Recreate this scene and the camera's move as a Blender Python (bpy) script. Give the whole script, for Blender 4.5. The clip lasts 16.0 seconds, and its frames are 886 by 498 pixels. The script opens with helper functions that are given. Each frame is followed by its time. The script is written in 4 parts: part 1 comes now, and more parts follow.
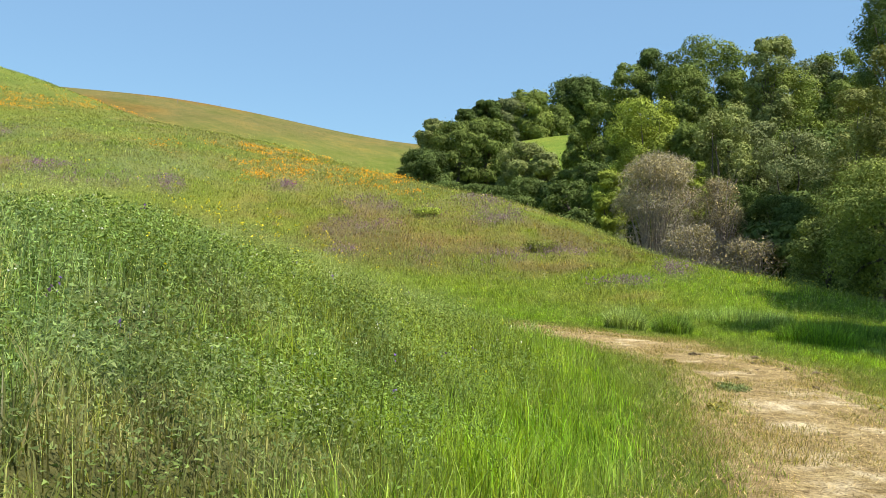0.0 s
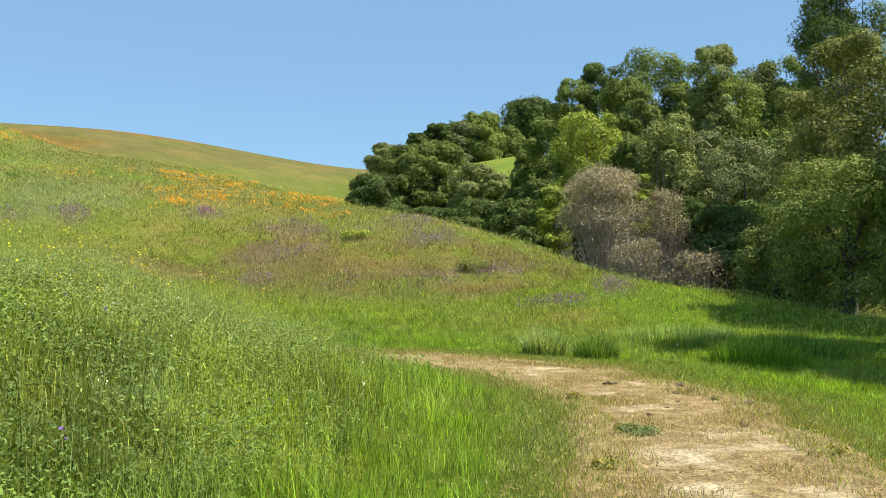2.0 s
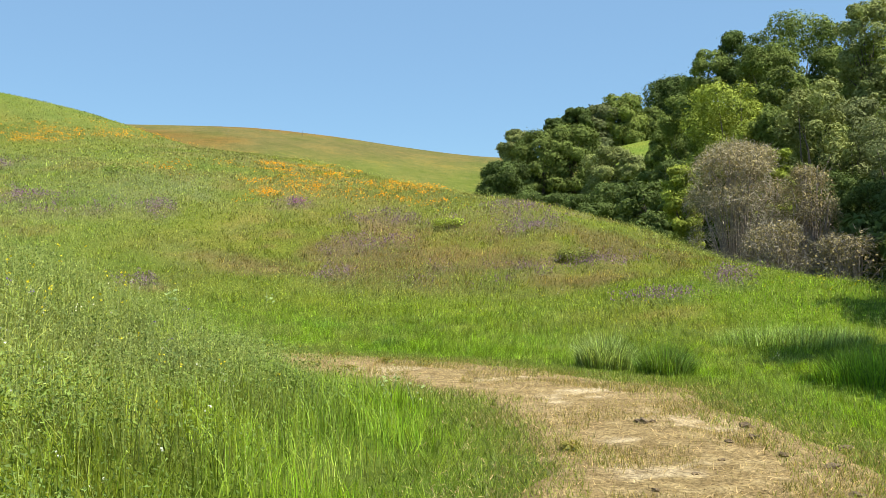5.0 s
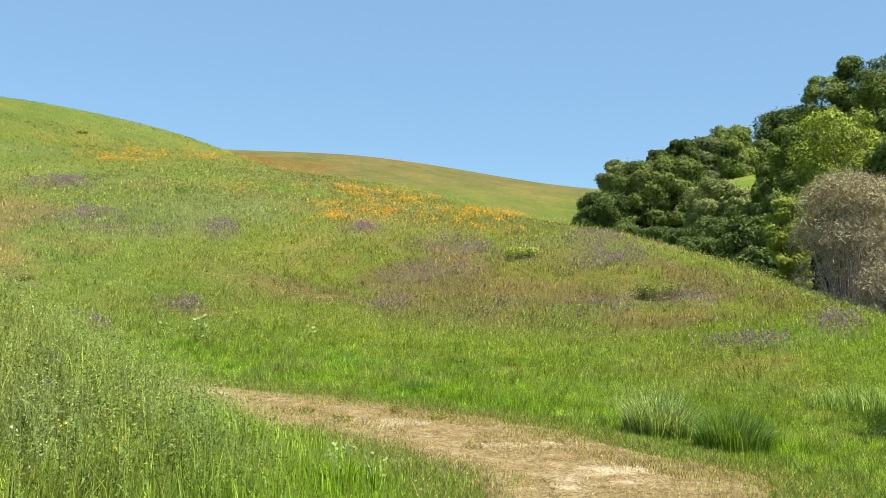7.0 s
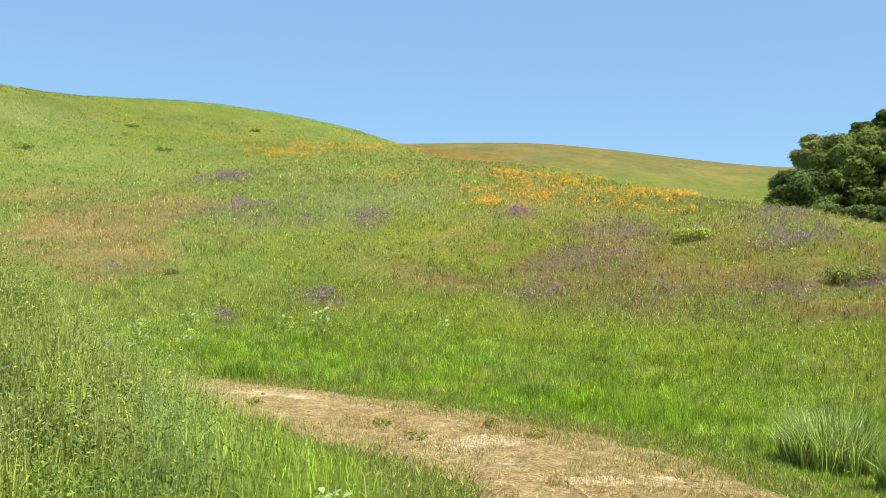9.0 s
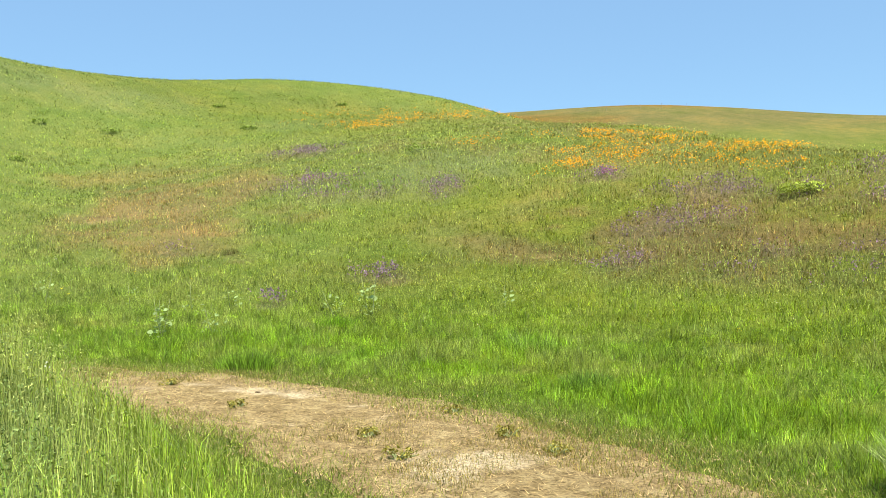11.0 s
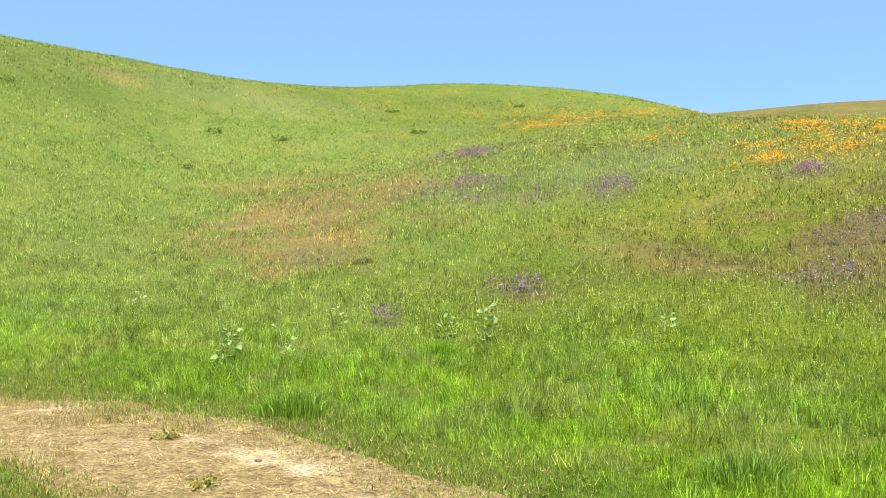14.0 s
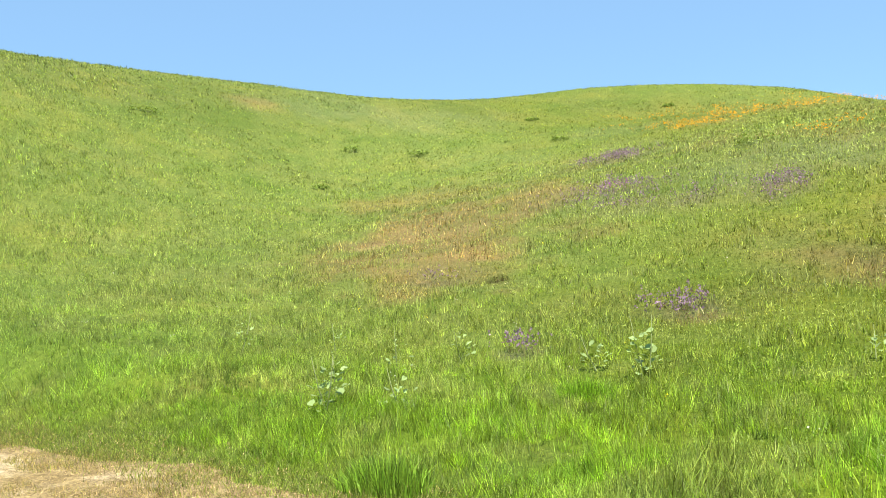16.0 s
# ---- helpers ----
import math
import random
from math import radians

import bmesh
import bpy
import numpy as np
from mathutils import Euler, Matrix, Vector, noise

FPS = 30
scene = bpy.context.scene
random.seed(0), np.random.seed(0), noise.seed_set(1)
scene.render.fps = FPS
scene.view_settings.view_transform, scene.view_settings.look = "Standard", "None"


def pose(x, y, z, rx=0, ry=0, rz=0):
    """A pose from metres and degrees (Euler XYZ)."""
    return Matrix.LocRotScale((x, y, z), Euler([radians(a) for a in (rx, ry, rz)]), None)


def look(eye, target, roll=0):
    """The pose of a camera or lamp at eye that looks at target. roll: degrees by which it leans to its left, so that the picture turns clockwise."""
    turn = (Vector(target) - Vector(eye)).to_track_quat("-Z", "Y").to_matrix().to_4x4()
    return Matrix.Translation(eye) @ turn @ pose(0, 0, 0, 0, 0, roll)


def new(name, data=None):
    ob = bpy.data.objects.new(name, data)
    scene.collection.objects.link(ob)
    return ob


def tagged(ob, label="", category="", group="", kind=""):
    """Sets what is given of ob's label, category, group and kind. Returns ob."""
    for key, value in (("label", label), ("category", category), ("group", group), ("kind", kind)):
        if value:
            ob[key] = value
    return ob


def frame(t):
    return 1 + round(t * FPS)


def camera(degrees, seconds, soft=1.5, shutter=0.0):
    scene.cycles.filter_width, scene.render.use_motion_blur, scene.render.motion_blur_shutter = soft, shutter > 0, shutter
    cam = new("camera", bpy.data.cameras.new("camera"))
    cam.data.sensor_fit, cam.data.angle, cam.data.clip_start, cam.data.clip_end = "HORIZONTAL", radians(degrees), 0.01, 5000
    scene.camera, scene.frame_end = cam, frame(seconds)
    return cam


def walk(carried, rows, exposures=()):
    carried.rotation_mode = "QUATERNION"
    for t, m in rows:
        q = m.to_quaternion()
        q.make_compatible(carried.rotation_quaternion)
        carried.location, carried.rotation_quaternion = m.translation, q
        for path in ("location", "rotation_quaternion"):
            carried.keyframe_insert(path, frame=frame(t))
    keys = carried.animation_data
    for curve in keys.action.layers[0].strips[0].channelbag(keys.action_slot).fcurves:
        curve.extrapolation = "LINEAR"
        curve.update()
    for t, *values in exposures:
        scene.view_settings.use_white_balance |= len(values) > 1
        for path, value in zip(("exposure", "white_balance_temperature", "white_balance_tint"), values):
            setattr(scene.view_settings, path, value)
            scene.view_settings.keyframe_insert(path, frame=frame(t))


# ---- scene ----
cam = camera(53.2, 16.0, soft=0.6)
METRES, EYE, TILT, LEAN, TURN = 20.0, 1.6, 0.0, -2.2, 0.0
ROWS = [
    (0.0, 0.0, 0.0, 0.0, -0.0, 0.0, 0.0),
    (0.5, 0.0151, 0.0296, -0.0021, 0.02, -1.07, 0.68),
    (1.0, 0.0302, 0.0608, -0.0027, -0.32, 0.75, 1.32),
    (1.5, 0.0518, 0.0884, -0.0047, -1.16, 1.77, 2.18),
    (2.0, 0.0675, 0.1169, -0.0061, -2.43, 1.6, 2.17),
    (2.5, 0.0828, 0.1416, -0.0061, -1.83, 1.64, 2.35),
    (3.0, 0.0987, 0.1677, -0.0051, 2.39, 1.35, 2.27),
    (3.5, 0.1125, 0.195, -0.0046, 4.85, 1.49, 2.2),
    (4.0, 0.1312, 0.2199, -0.0054, 5.98, 1.23, 2.53),
    (6.5, 0.1941, 0.3726, -0.0076, 11.19, 1.98, 1.94),
    (7.0, 0.2003, 0.4043, -0.0068, 13.65, 3.56, 1.03),
    (7.5, 0.208, 0.4352, -0.0074, 15.29, 3.33, 1.1),
    (8.0, 0.2097, 0.4649, -0.0089, 20.05, 2.85, 1.64),
    (8.5, 0.214, 0.4969, -0.009, 23.1, 2.43, 1.81),
    (9.0, 0.2178, 0.5271, -0.0079, 25.65, 3.2, 1.68),
    (11.5, 0.2139, 0.6784, -0.0083, 33.99, 1.6, 3.88),
    (12.0, 0.2078, 0.7088, -0.0076, 35.14, 2.03, 3.93),
    (12.5, 0.2024, 0.7403, -0.0064, 36.98, 3.02, 3.76),
    (13.0, 0.1907, 0.7668, -0.0046, 38.1, 3.57, 3.64),
    (13.5, 0.1788, 0.7919, -0.0047, 41.54, 3.67, 2.96),
    (14.0, 0.1623, 0.8163, -0.0048, 45.62, 2.97, 2.74),
    (14.5, 0.1444, 0.8388, -0.0027, 48.05, 2.07, 2.91),
    (15.0, 0.1255, 0.8619, -0.0005, 51.48, 0.92, 3.52),
    (15.5, 0.1022, 0.8827, 0.0007, 53.75, 0.89, 4.49),
    (16.0, 0.0814, 0.9043, 0.0021, 55.41, 4.55, 4.4),
]
walk(cam, [(t, pose(0, 0, EYE, TILT, LEAN, TURN) @ pose(METRES * x, METRES * y, METRES * z, 90 + pitch, roll, yaw)) for t, x, y, z, yaw, pitch, roll in ROWS],
     exposures=((0.0, 0.76), (4.0, 0.75), (9.0, 0.86), (12.5, 0.97), (16.0, 1.08)))


# ---- light ----
SUN_ELEVATION, SUN_SIDE = 60.0, 118.0
world = bpy.data.worlds.new("sky")
scene.world = world
world.use_nodes = True
wn = world.node_tree.nodes
sky = wn.new("ShaderNodeTexSky")
sky.sky_type, sky.sun_disc = "NISHITA", False
sky.sun_elevation, sky.sun_rotation = radians(SUN_ELEVATION), radians(SUN_SIDE)
sky.air_density, sky.dust_density, sky.ozone_density = 1.0, 0.0, 1.2
sky.altitude = 1500
wn["Background"].inputs["Strength"].default_value = 0.086
clear = wn.new("ShaderNodeMix")
clear.data_type, clear.blend_type = "RGBA", "MULTIPLY"
clear.inputs[0].default_value, clear.inputs[7].default_value = 1.0, (0.88, 1.14, 1.05, 1)
world.node_tree.links.new(sky.outputs["Color"], clear.inputs[6])
haze = wn.new("ShaderNodeMix")
haze.data_type, haze.inputs[0].default_value, haze.inputs[7].default_value = "RGBA", 0.62, (2.15, 3.65, 6.0, 1)
world.node_tree.links.new(clear.outputs[2], haze.inputs[6])
world.node_tree.links.new(haze.outputs[2], wn["Background"].inputs["Color"])
sun = new("sun", bpy.data.lights.new("sun", "SUN"))
sun.data.energy, sun.data.angle, sun.data.color = 4.9, radians(0.53), (1.0, 0.94, 0.83)
side = radians(SUN_SIDE)
sun.matrix_world = look((0, 0, 60), Vector((0, 0, 60)) - Vector((math.sin(side), math.cos(side), math.tan(radians(SUN_ELEVATION)))))

# ---- lie of the land ----
# Rounded hills: centre x, y, radius, height. The broad ones first, then knolls and hollows.
BROAD_HILLS = [
    (-40, 160, 60, 19.75), (80, 240, 60, 11.65), (-160, 160, 60, 12.04), (-40, 240, 60, 13.14), (-100, 20, 30, 7.74),
    (-20, 140, 30, -2.37), (-100, 220, 30, 7.50), (60, 100, 30, 5.74), (60, 180, 30, 6.59), (0, 120, 30, -6.53),
    (-100, -20, 30, 9.24), (80, 60, 30, 5.64), (-20, 200, 30, -2.82), (-120, 160, 30, 7.62), (-120, 60, 30, 7.70),
    (60, 120, 30, 6.08), (0, 30, 15, -2.48), (-50, 0, 15, 10.74), (10, 80, 15, -3.26), (-50, 50, 15, 4.91),
    (-60, 30, 15, 8.03), (-40, 70, 15, 7.90), (-30, 100, 15, -2.87), (-20, 60, 15, 1.19),
]
KNOLLS = [
    (30, 80, 15, 3.14), (-20, -20, 15, 3.40), (-70, -10, 15, 3.76), (-10, 50, 8, 1.21), (20, 50, 8, -5.57),
    (-35, 60, 8, -1.01), (-35, 40, 8, -1.63), (5, 45, 8, 3.22), (-40, 20, 8, 3.21), (10, 60, 8, -1.93),
    (25, 40, 8, -2.73), (-25, 40, 8, 0.43), (30, 50, 8, 4.79), (-10, 60, 8, 1.87), (-15, 40, 8, 1.68),
    (0, 15, 8, 0.69), (-40, 60, 8, -1.85), (-6.9, 8.3, 4.0, 2.12), (-3.6, 16.6, 1.8, 0.95), (-6.5, 8.1, 1.95, -1.72), (4, 6, 4.5, -1.33), (10, 30, 4.5, 1.07),
    (-2, 27, 4.5, 0.56), (-14, 21, 4.5, 0.35),
]
RIDGES = [
    (-46, 167, 16, 1.1), (-40, 68, 11, 0.2), (31, 201, 15, 6.0), (-46, 65, 5, 0.5), (-49, 50, 5, -0.4),
]
TRAIL = np.array([(-7, -30), (-4.5, -16), (-1.7, -6), (0.5, 0), (2.9, 5), (4.0, 9.5), (4.35, 13), (3.6, 16.2), (1.6, 18.4), (-1, 19.6), (-4, 20.1), (-7, 19.6), (-11, 18.7), (-16, 17), (-24, 13), (-34, 5), (-40, -6)], float)
rng = np.random.default_rng(7)


def hash2(i, j, seed):
    v = np.sin(i * 127.1 + j * 311.7 + seed * 74.7) * 43758.5453
    return v - np.floor(v)


def value_noise(x, y, seed=0):
    i, j = np.floor(x), np.floor(y)
    u, v = x - i, y - j
    u, v = u * u * (3 - 2 * u), v * v * (3 - 2 * v)
    a, b = hash2(i, j, seed), hash2(i + 1, j, seed)
    c, d = hash2(i, j + 1, seed), hash2(i + 1, j + 1, seed)
    return a + (b - a) * u + (c - a) * v + (a - b - c + d) * u * v


def fbm(x, y, size, seed=0, octaves=4):
    """Layered noise of about 0..1 at a patch size in metres."""
    total, weight, amp = 0, 0, 1.0
    for k in range(octaves):
        total = total + amp * value_noise(x / size * 2 ** k + 17.3 * k, y / size * 2 ** k - 9.1 * k, seed + k)
        weight += amp
        amp *= 0.55
    return total / weight


def smooth(a, b, v):
    s = np.clip((v - a) / (b - a), 0, 1)
    return s * s * (3 - 2 * s)


def trail_distance(x, y):
    x, y = np.asarray(x, float), np.asarray(y, float)
    best = np.full(x.shape, 1e9)
    for a, b in zip(TRAIL[:-1], TRAIL[1:]):
        d = b - a
        s = np.clip(((x - a[0]) * d[0] + (y - a[1]) * d[1]) / (d @ d), 0, 1)
        best = np.minimum(best, np.hypot(x - a[0] - s * d[0], y - a[1] - s * d[1]))
    return best


def height(x, y):
    x, y = np.asarray(x, float), np.asarray(y, float)
    z = np.zeros(x.shape)
    for cx, cy, r, h in BROAD_HILLS + KNOLLS + RIDGES:
        z = z + h * np.exp(-((x - cx) ** 2 + (y - cy) ** 2) / (2 * r * r))
    d = trail_distance(x, y)
    bench = 0.02 + 0.10 * smooth(1.0, -6.0, x)
    z = bench + (z - bench) * smooth(1.2, 3.6, d)
    off = smooth(1.0, 2.5, d)
    near = np.exp(-d / 60)
    z = z + off * near * (0.24 * (fbm(x, y, 2.4, 3) - 0.5) + 0.14 * (fbm(x, y, 1.1, 4, 2) - 0.5) + 0.35 * (fbm(x, y, 9.0, 5) - 0.5) * smooth(3, 9, d))
    return z + (1 - off) * 0.03 * (fbm(x, y, 0.9, 9) - 0.5)


# ---- materials ----
def node_material(name):
    m = bpy.data.materials.new(name)
    m.use_nodes = True
    return m, m.node_tree.nodes, m.node_tree.links, m.node_tree.nodes["Principled BSDF"]


def noise_node(nodes, links, scale, detail=4.0, rough=0.6):
    co = nodes.new("ShaderNodeNewGeometry")
    n = nodes.new("ShaderNodeTexNoise")
    n.inputs["Scale"].default_value, n.inputs["Detail"].default_value, n.inputs["Roughness"].default_value = scale, detail, rough
    links.new(co.outputs["Position"], n.inputs["Vector"])
    return n


def ramp_node(nodes, links, source, stops):
    r = nodes.new("ShaderNodeValToRGB")
    while len(r.color_ramp.elements) < len(stops):
        r.color_ramp.elements.new(0.5)
    for e, (p, c) in zip(r.color_ramp.elements, stops):
        e.position, e.color = p, (*c, 1) if len(c) == 3 else c
    links.new(source, r.inputs[0])
    return r


def mix_node(nodes, links, kind, factor, a, b):
    m = nodes.new("ShaderNodeMix")
    m.data_type, m.blend_type = "RGBA", kind
    for socket, v in ((m.inputs[0], factor), (m.inputs[6], a), (m.inputs[7], b)):
        if hasattr(v, "is_linked"):
            links.new(v, socket)
        elif isinstance(v, float):
            socket.default_value = v
        else:
            socket.default_value = (*v, 1)
    return m.outputs[2]


def leafy(name, translucent=0.35, rough=0.55, vary=0.35, gloss=0.25, glow=(1.45, 1.3, 0.5)):
    """Leaves and blades: the colour kept with the mesh, varied leaf by leaf, letting some light through."""
    m, nodes, links, bsdf = node_material(name)
    tint = nodes.new("ShaderNodeAttribute")
    tint.attribute_name = "tint"
    geo = nodes.new("ShaderNodeNewGeometry")
    r = ramp_node(nodes, links, geo.outputs["Random Per Island"], [(0.0, (1 - vary,) * 3), (0.6, (1.0, 1.0, 1.0)), (1.0, (1 + vary * 1.3, 1 + vary * 1.2, 1 + vary))])
    base = mix_node(nodes, links, "MULTIPLY", 1.0, tint.outputs["Color"], r.outputs["Color"])
    links.new(base, bsdf.inputs["Base Color"])
    bsdf.inputs["Roughness"].default_value, bsdf.inputs["Specular IOR Level"].default_value = rough, gloss
    tr = nodes.new("ShaderNodeBsdfTranslucent")
    links.new(mix_node(nodes, links, "MULTIPLY", 1.0, base, glow), tr.inputs["Color"])
    mix = nodes.new("ShaderNodeMixShader")
    mix.inputs[0].default_value = translucent
    links.new(bsdf.outputs[0], mix.inputs[1])
    links.new(tr.outputs[0], mix.inputs[2])
    links.new(mix.outputs[0], nodes["Material Output"].inputs[0])
    return m


def soil_material():
    m, nodes, links, bsdf = node_material("meadow_soil")
    tint = nodes.new("ShaderNodeAttribute")
    tint.attribute_name = "tint"
    fine, mid = noise_node(nodes, links, 9.0, 6.0, 0.7), noise_node(nodes, links, 0.9, 5.0, 0.65)
    a = ramp_node(nodes, links, fine.outputs[0], [(0.3, (0.55, 0.6, 0.5)), (0.5, (0.95, 0.97, 0.9)), (0.72, (1.35, 1.3, 1.2))])
    b = ramp_node(nodes, links, mid.outputs[0], [(0.3, (0.75, 0.85, 0.7)), (0.5, (1.0, 1.0, 1.0)), (0.7, (1.25, 1.15, 1.05))])
    wide = noise_node(nodes, links, 0.16, 6.0, 0.65)
    w = ramp_node(nodes, links, wide.outputs[0], [(0.3, (0.7, 0.85, 0.6)), (0.5, (1.0, 1.0, 1.0)), (0.68, (1.35, 1.15, 1.05))])
    c = mix_node(nodes, links, "MULTIPLY", 1.0, tint.outputs["Color"], a.outputs["Color"])
    c = mix_node(nodes, links, "MULTIPLY", 0.9, c, w.outputs["Color"])
    links.new(mix_node(nodes, links, "MULTIPLY", 0.8, c, b.outputs["Color"]), bsdf.inputs["Base Color"])
    bsdf.inputs["Roughness"].default_value, bsdf.inputs["Specular IOR Level"].default_value = 0.95, 0.05
    bump = nodes.new("ShaderNodeBump")
    bump.inputs["Strength"].default_value, bump.inputs["Distance"].default_value = 0.9, 0.15
    links.new(fine.outputs[0], bump.inputs["Height"])
    links.new(bump.outputs[0], bsdf.inputs["Normal"])
    return m


def trail_material():
    m, nodes, links, bsdf = node_material("trodden_straw_and_clay")
    big, mid, fine = noise_node(nodes, links, 0.75, 4.0, 0.6), noise_node(nodes, links, 5.0, 6.0, 0.7), noise_node(nodes, links, 26.0, 7.0, 0.8)
    straw = ramp_node(nodes, links, mid.outputs[0], [(0.3, (0.165, 0.115, 0.05)), (0.5, (0.29, 0.215, 0.098)), (0.68, (0.42, 0.33, 0.165))])
    clay = ramp_node(nodes, links, mid.outputs[0], [(0.3, (0.38, 0.30, 0.175)), (0.6, (0.62, 0.52, 0.34))])
    worn = ramp_node(nodes, links, big.outputs[0], [(0.53, (0.0, 0.0, 0.0)), (0.64, (1.0, 1.0, 1.0))])
    tread = nodes.new("ShaderNodeAttribute")
    tread.attribute_name = "tint"
    c = mix_node(nodes, links, "MIX", mix_node(nodes, links, "MULTIPLY", 1.0, worn.outputs["Color"], tread.outputs["Color"]), straw.outputs["Color"], clay.outputs["Color"])
    speck = ramp_node(nodes, links, fine.outputs[0], [(0.36, (0.3, 0.25, 0.2)), (0.5, (1.0, 1.0, 1.0)), (0.64, (1.5, 1.45, 1.35))])
    links.new(mix_node(nodes, links, "MULTIPLY", 1.0, c, speck.outputs["Color"]), bsdf.inputs["Base Color"])
    bsdf.inputs["Roughness"].default_value, bsdf.inputs["Specular IOR Level"].default_value = 0.95, 0.08
    bump = nodes.new("ShaderNodeBump")
    bump.inputs["Strength"].default_value, bump.inputs["Distance"].default_value = 0.8, 0.03
    links.new(fine.outputs[0], bump.inputs["Height"])
    links.new(bump.outputs[0], bsdf.inputs["Normal"])
    return m


def bark_material(name, dark, light):
    m, nodes, links, bsdf = node_material(name)
    n = noise_node(nodes, links, 6.0, 6.0, 0.7)
    links.new(ramp_node(nodes, links, n.outputs[0], [(0.3, dark), (0.7, light)]).outputs["Color"], bsdf.inputs["Base Color"])
    bsdf.inputs["Roughness"].default_value = 0.9
    bump = nodes.new("ShaderNodeBump")
    bump.inputs["Strength"].default_value, bump.inputs["Distance"].default_value = 0.7, 0.05
    links.new(n.outputs[0], bump.inputs["Height"])
    links.new(bump.outputs[0], bsdf.inputs["Normal"])
    return m


SOIL, STRAW_CLAY = soil_material(), trail_material()
BLADE = leafy("grass_blade", 0.47, 0.45, 0.62, 0.3)
DRY = leafy("dry_straw", 0.2, 0.7, 0.4, 0.15)
SLOPE_HERB = leafy("slope_herb_leaf", 0.3, 0.7, 0.3, 0.05, (1.1, 1.1, 0.7))
HERB = leafy("herb_leaf", 0.3, 0.6, 0.45, 0.12)
PETAL = leafy("petal", 0.35, 0.6, 0.25, 0.1)
FOLIAGE = leafy("tree_leaf", 0.16, 0.75, 0.22, 0.06, (1.2, 1.2, 0.6))
BARK = bark_material("oak_bark", (0.05, 0.04, 0.03), (0.17, 0.14, 0.11))
PALE_BARK = bark_material("pale_bark", (0.16, 0.13, 0.11), (0.38, 0.33, 0.29))
POST_WOOD = bark_material("weathered_post", (0.10, 0.09, 0.08), (0.28, 0.25, 0.21))


# ---- mesh helpers ----
def raw_mesh(name, verts, corners, sides, tint, material, shade=False):
    """One mesh from arrays: corners is (faces, sides) of vertex indices; tint one colour a vertex."""
    me = bpy.data.meshes.new(name)
    nf = len(corners)
    me.vertices.add(len(verts))
    me.vertices.foreach_set("co", np.ascontiguousarray(verts, np.float32).ravel())
    me.loops.add(nf * sides)
    me.loops.foreach_set("vertex_index", np.ascontiguousarray(corners, np.int32).ravel())
    me.polygons.add(nf)
    me.polygons.foreach_set("loop_start", np.arange(0, nf * sides, sides, dtype=np.int32))
    me.update(calc_edges=True)
    if tint is not None:
        at = me.attributes.new("tint", "FLOAT_COLOR", "POINT")
        at.data.foreach_set("color", np.column_stack([tint, np.ones(len(tint))]).astype(np.float32).ravel())
    if shade:
        me.polygons.foreach_set("use_smooth", np.ones(nf, bool))
    me.materials.append(material)
    return me


def blades(name, x, y, z, tall, wide, lean, tint, material, bend=0.5, segments=2, way=None):
    """Upright blades, each tapering to a tip and bowing to its own side."""
    n = len(x)
    a = rng.uniform(0, 2 * np.pi, n)
    b = rng.uniform(0, 2 * np.pi, n) if way is None else way
    sx, sy = np.cos(a) * wide / 2, np.sin(a) * wide / 2
    lx, ly = np.cos(b) * lean * tall, np.sin(b) * lean * tall
    if segments == 1:
        v = np.stack([np.stack([x - sx, y - sy, z - 0.02], 1), np.stack([x + sx, y + sy, z - 0.02], 1), np.stack([x + lx, y + ly, z + tall], 1)], 1)
        f = np.arange(n * 3).reshape(n, 3)
        k = 3
    else:
        mz, mk = 0.55, 0.55 * (1 - bend)
        v = np.stack([np.stack([x - sx, y - sy, z - 0.02], 1), np.stack([x + sx, y + sy, z - 0.02], 1),
                      np.stack([x + sx * 0.7 + lx * mk, y + sy * 0.7 + ly * mk, z + tall * mz], 1), np.stack([x - sx * 0.7 + lx * mk, y - sy * 0.7 + ly * mk, z + tall * mz], 1),
                      np.stack([x + lx, y + ly, z + tall * (1 - 0.3 * lean * bend)], 1)], 1)
        o = np.arange(n)[:, None] * 5
        f = np.concatenate([o + [0, 1, 2], o + [0, 2, 3], o + [3, 2, 4]], 0)
        k = 5
    return raw_mesh(name, v.reshape(-1, 3), f, 3, np.repeat(tint, k, 0), material)


def leaves(name, p, normal, size, long, tint, material):
    """Four-cornered pointed leaves at p, facing normal."""
    n = len(p)
    r = rng.normal(size=(n, 3))
    u = np.cross(normal, r)
    u /= np.linalg.norm(u, axis=1)[:, None] + 1e-9
    w = np.cross(normal, u)
    s = np.asarray(size)[:, None] * 0.5
    fold = normal * s * 0.25
    v = np.stack([p - u * s * long, p + w * s + fold, p + u * s * long, p - w * s + fold], 1)
    return raw_mesh(name, v.reshape(-1, 3), np.arange(n * 4).reshape(n, 4), 4, np.repeat(tint, 4, 0), material)


def small_leaves(name, p, normal, size, long, tint, material):
    """Three-cornered leaves for crowns seen from afar."""
    n = len(p)
    u = np.cross(normal, rng.normal(size=(n, 3)))
    u /= np.linalg.norm(u, axis=1)[:, None] + 1e-9
    w = np.cross(normal, u)
    s = np.asarray(size)[:, None] * 0.5
    v = np.stack([p - u * s * long - w * s * 0.6, p - u * s * long * 0.6 + w * s, p + u * s * long * 1.3], 1)
    return raw_mesh(name, v.reshape(-1, 3), np.arange(n * 3).reshape(n, 3), 3, np.repeat(tint, 3, 0), material)


def stuff(name, mesh, label, category):
    return tagged(new(name, mesh), label, category, kind="stuff")


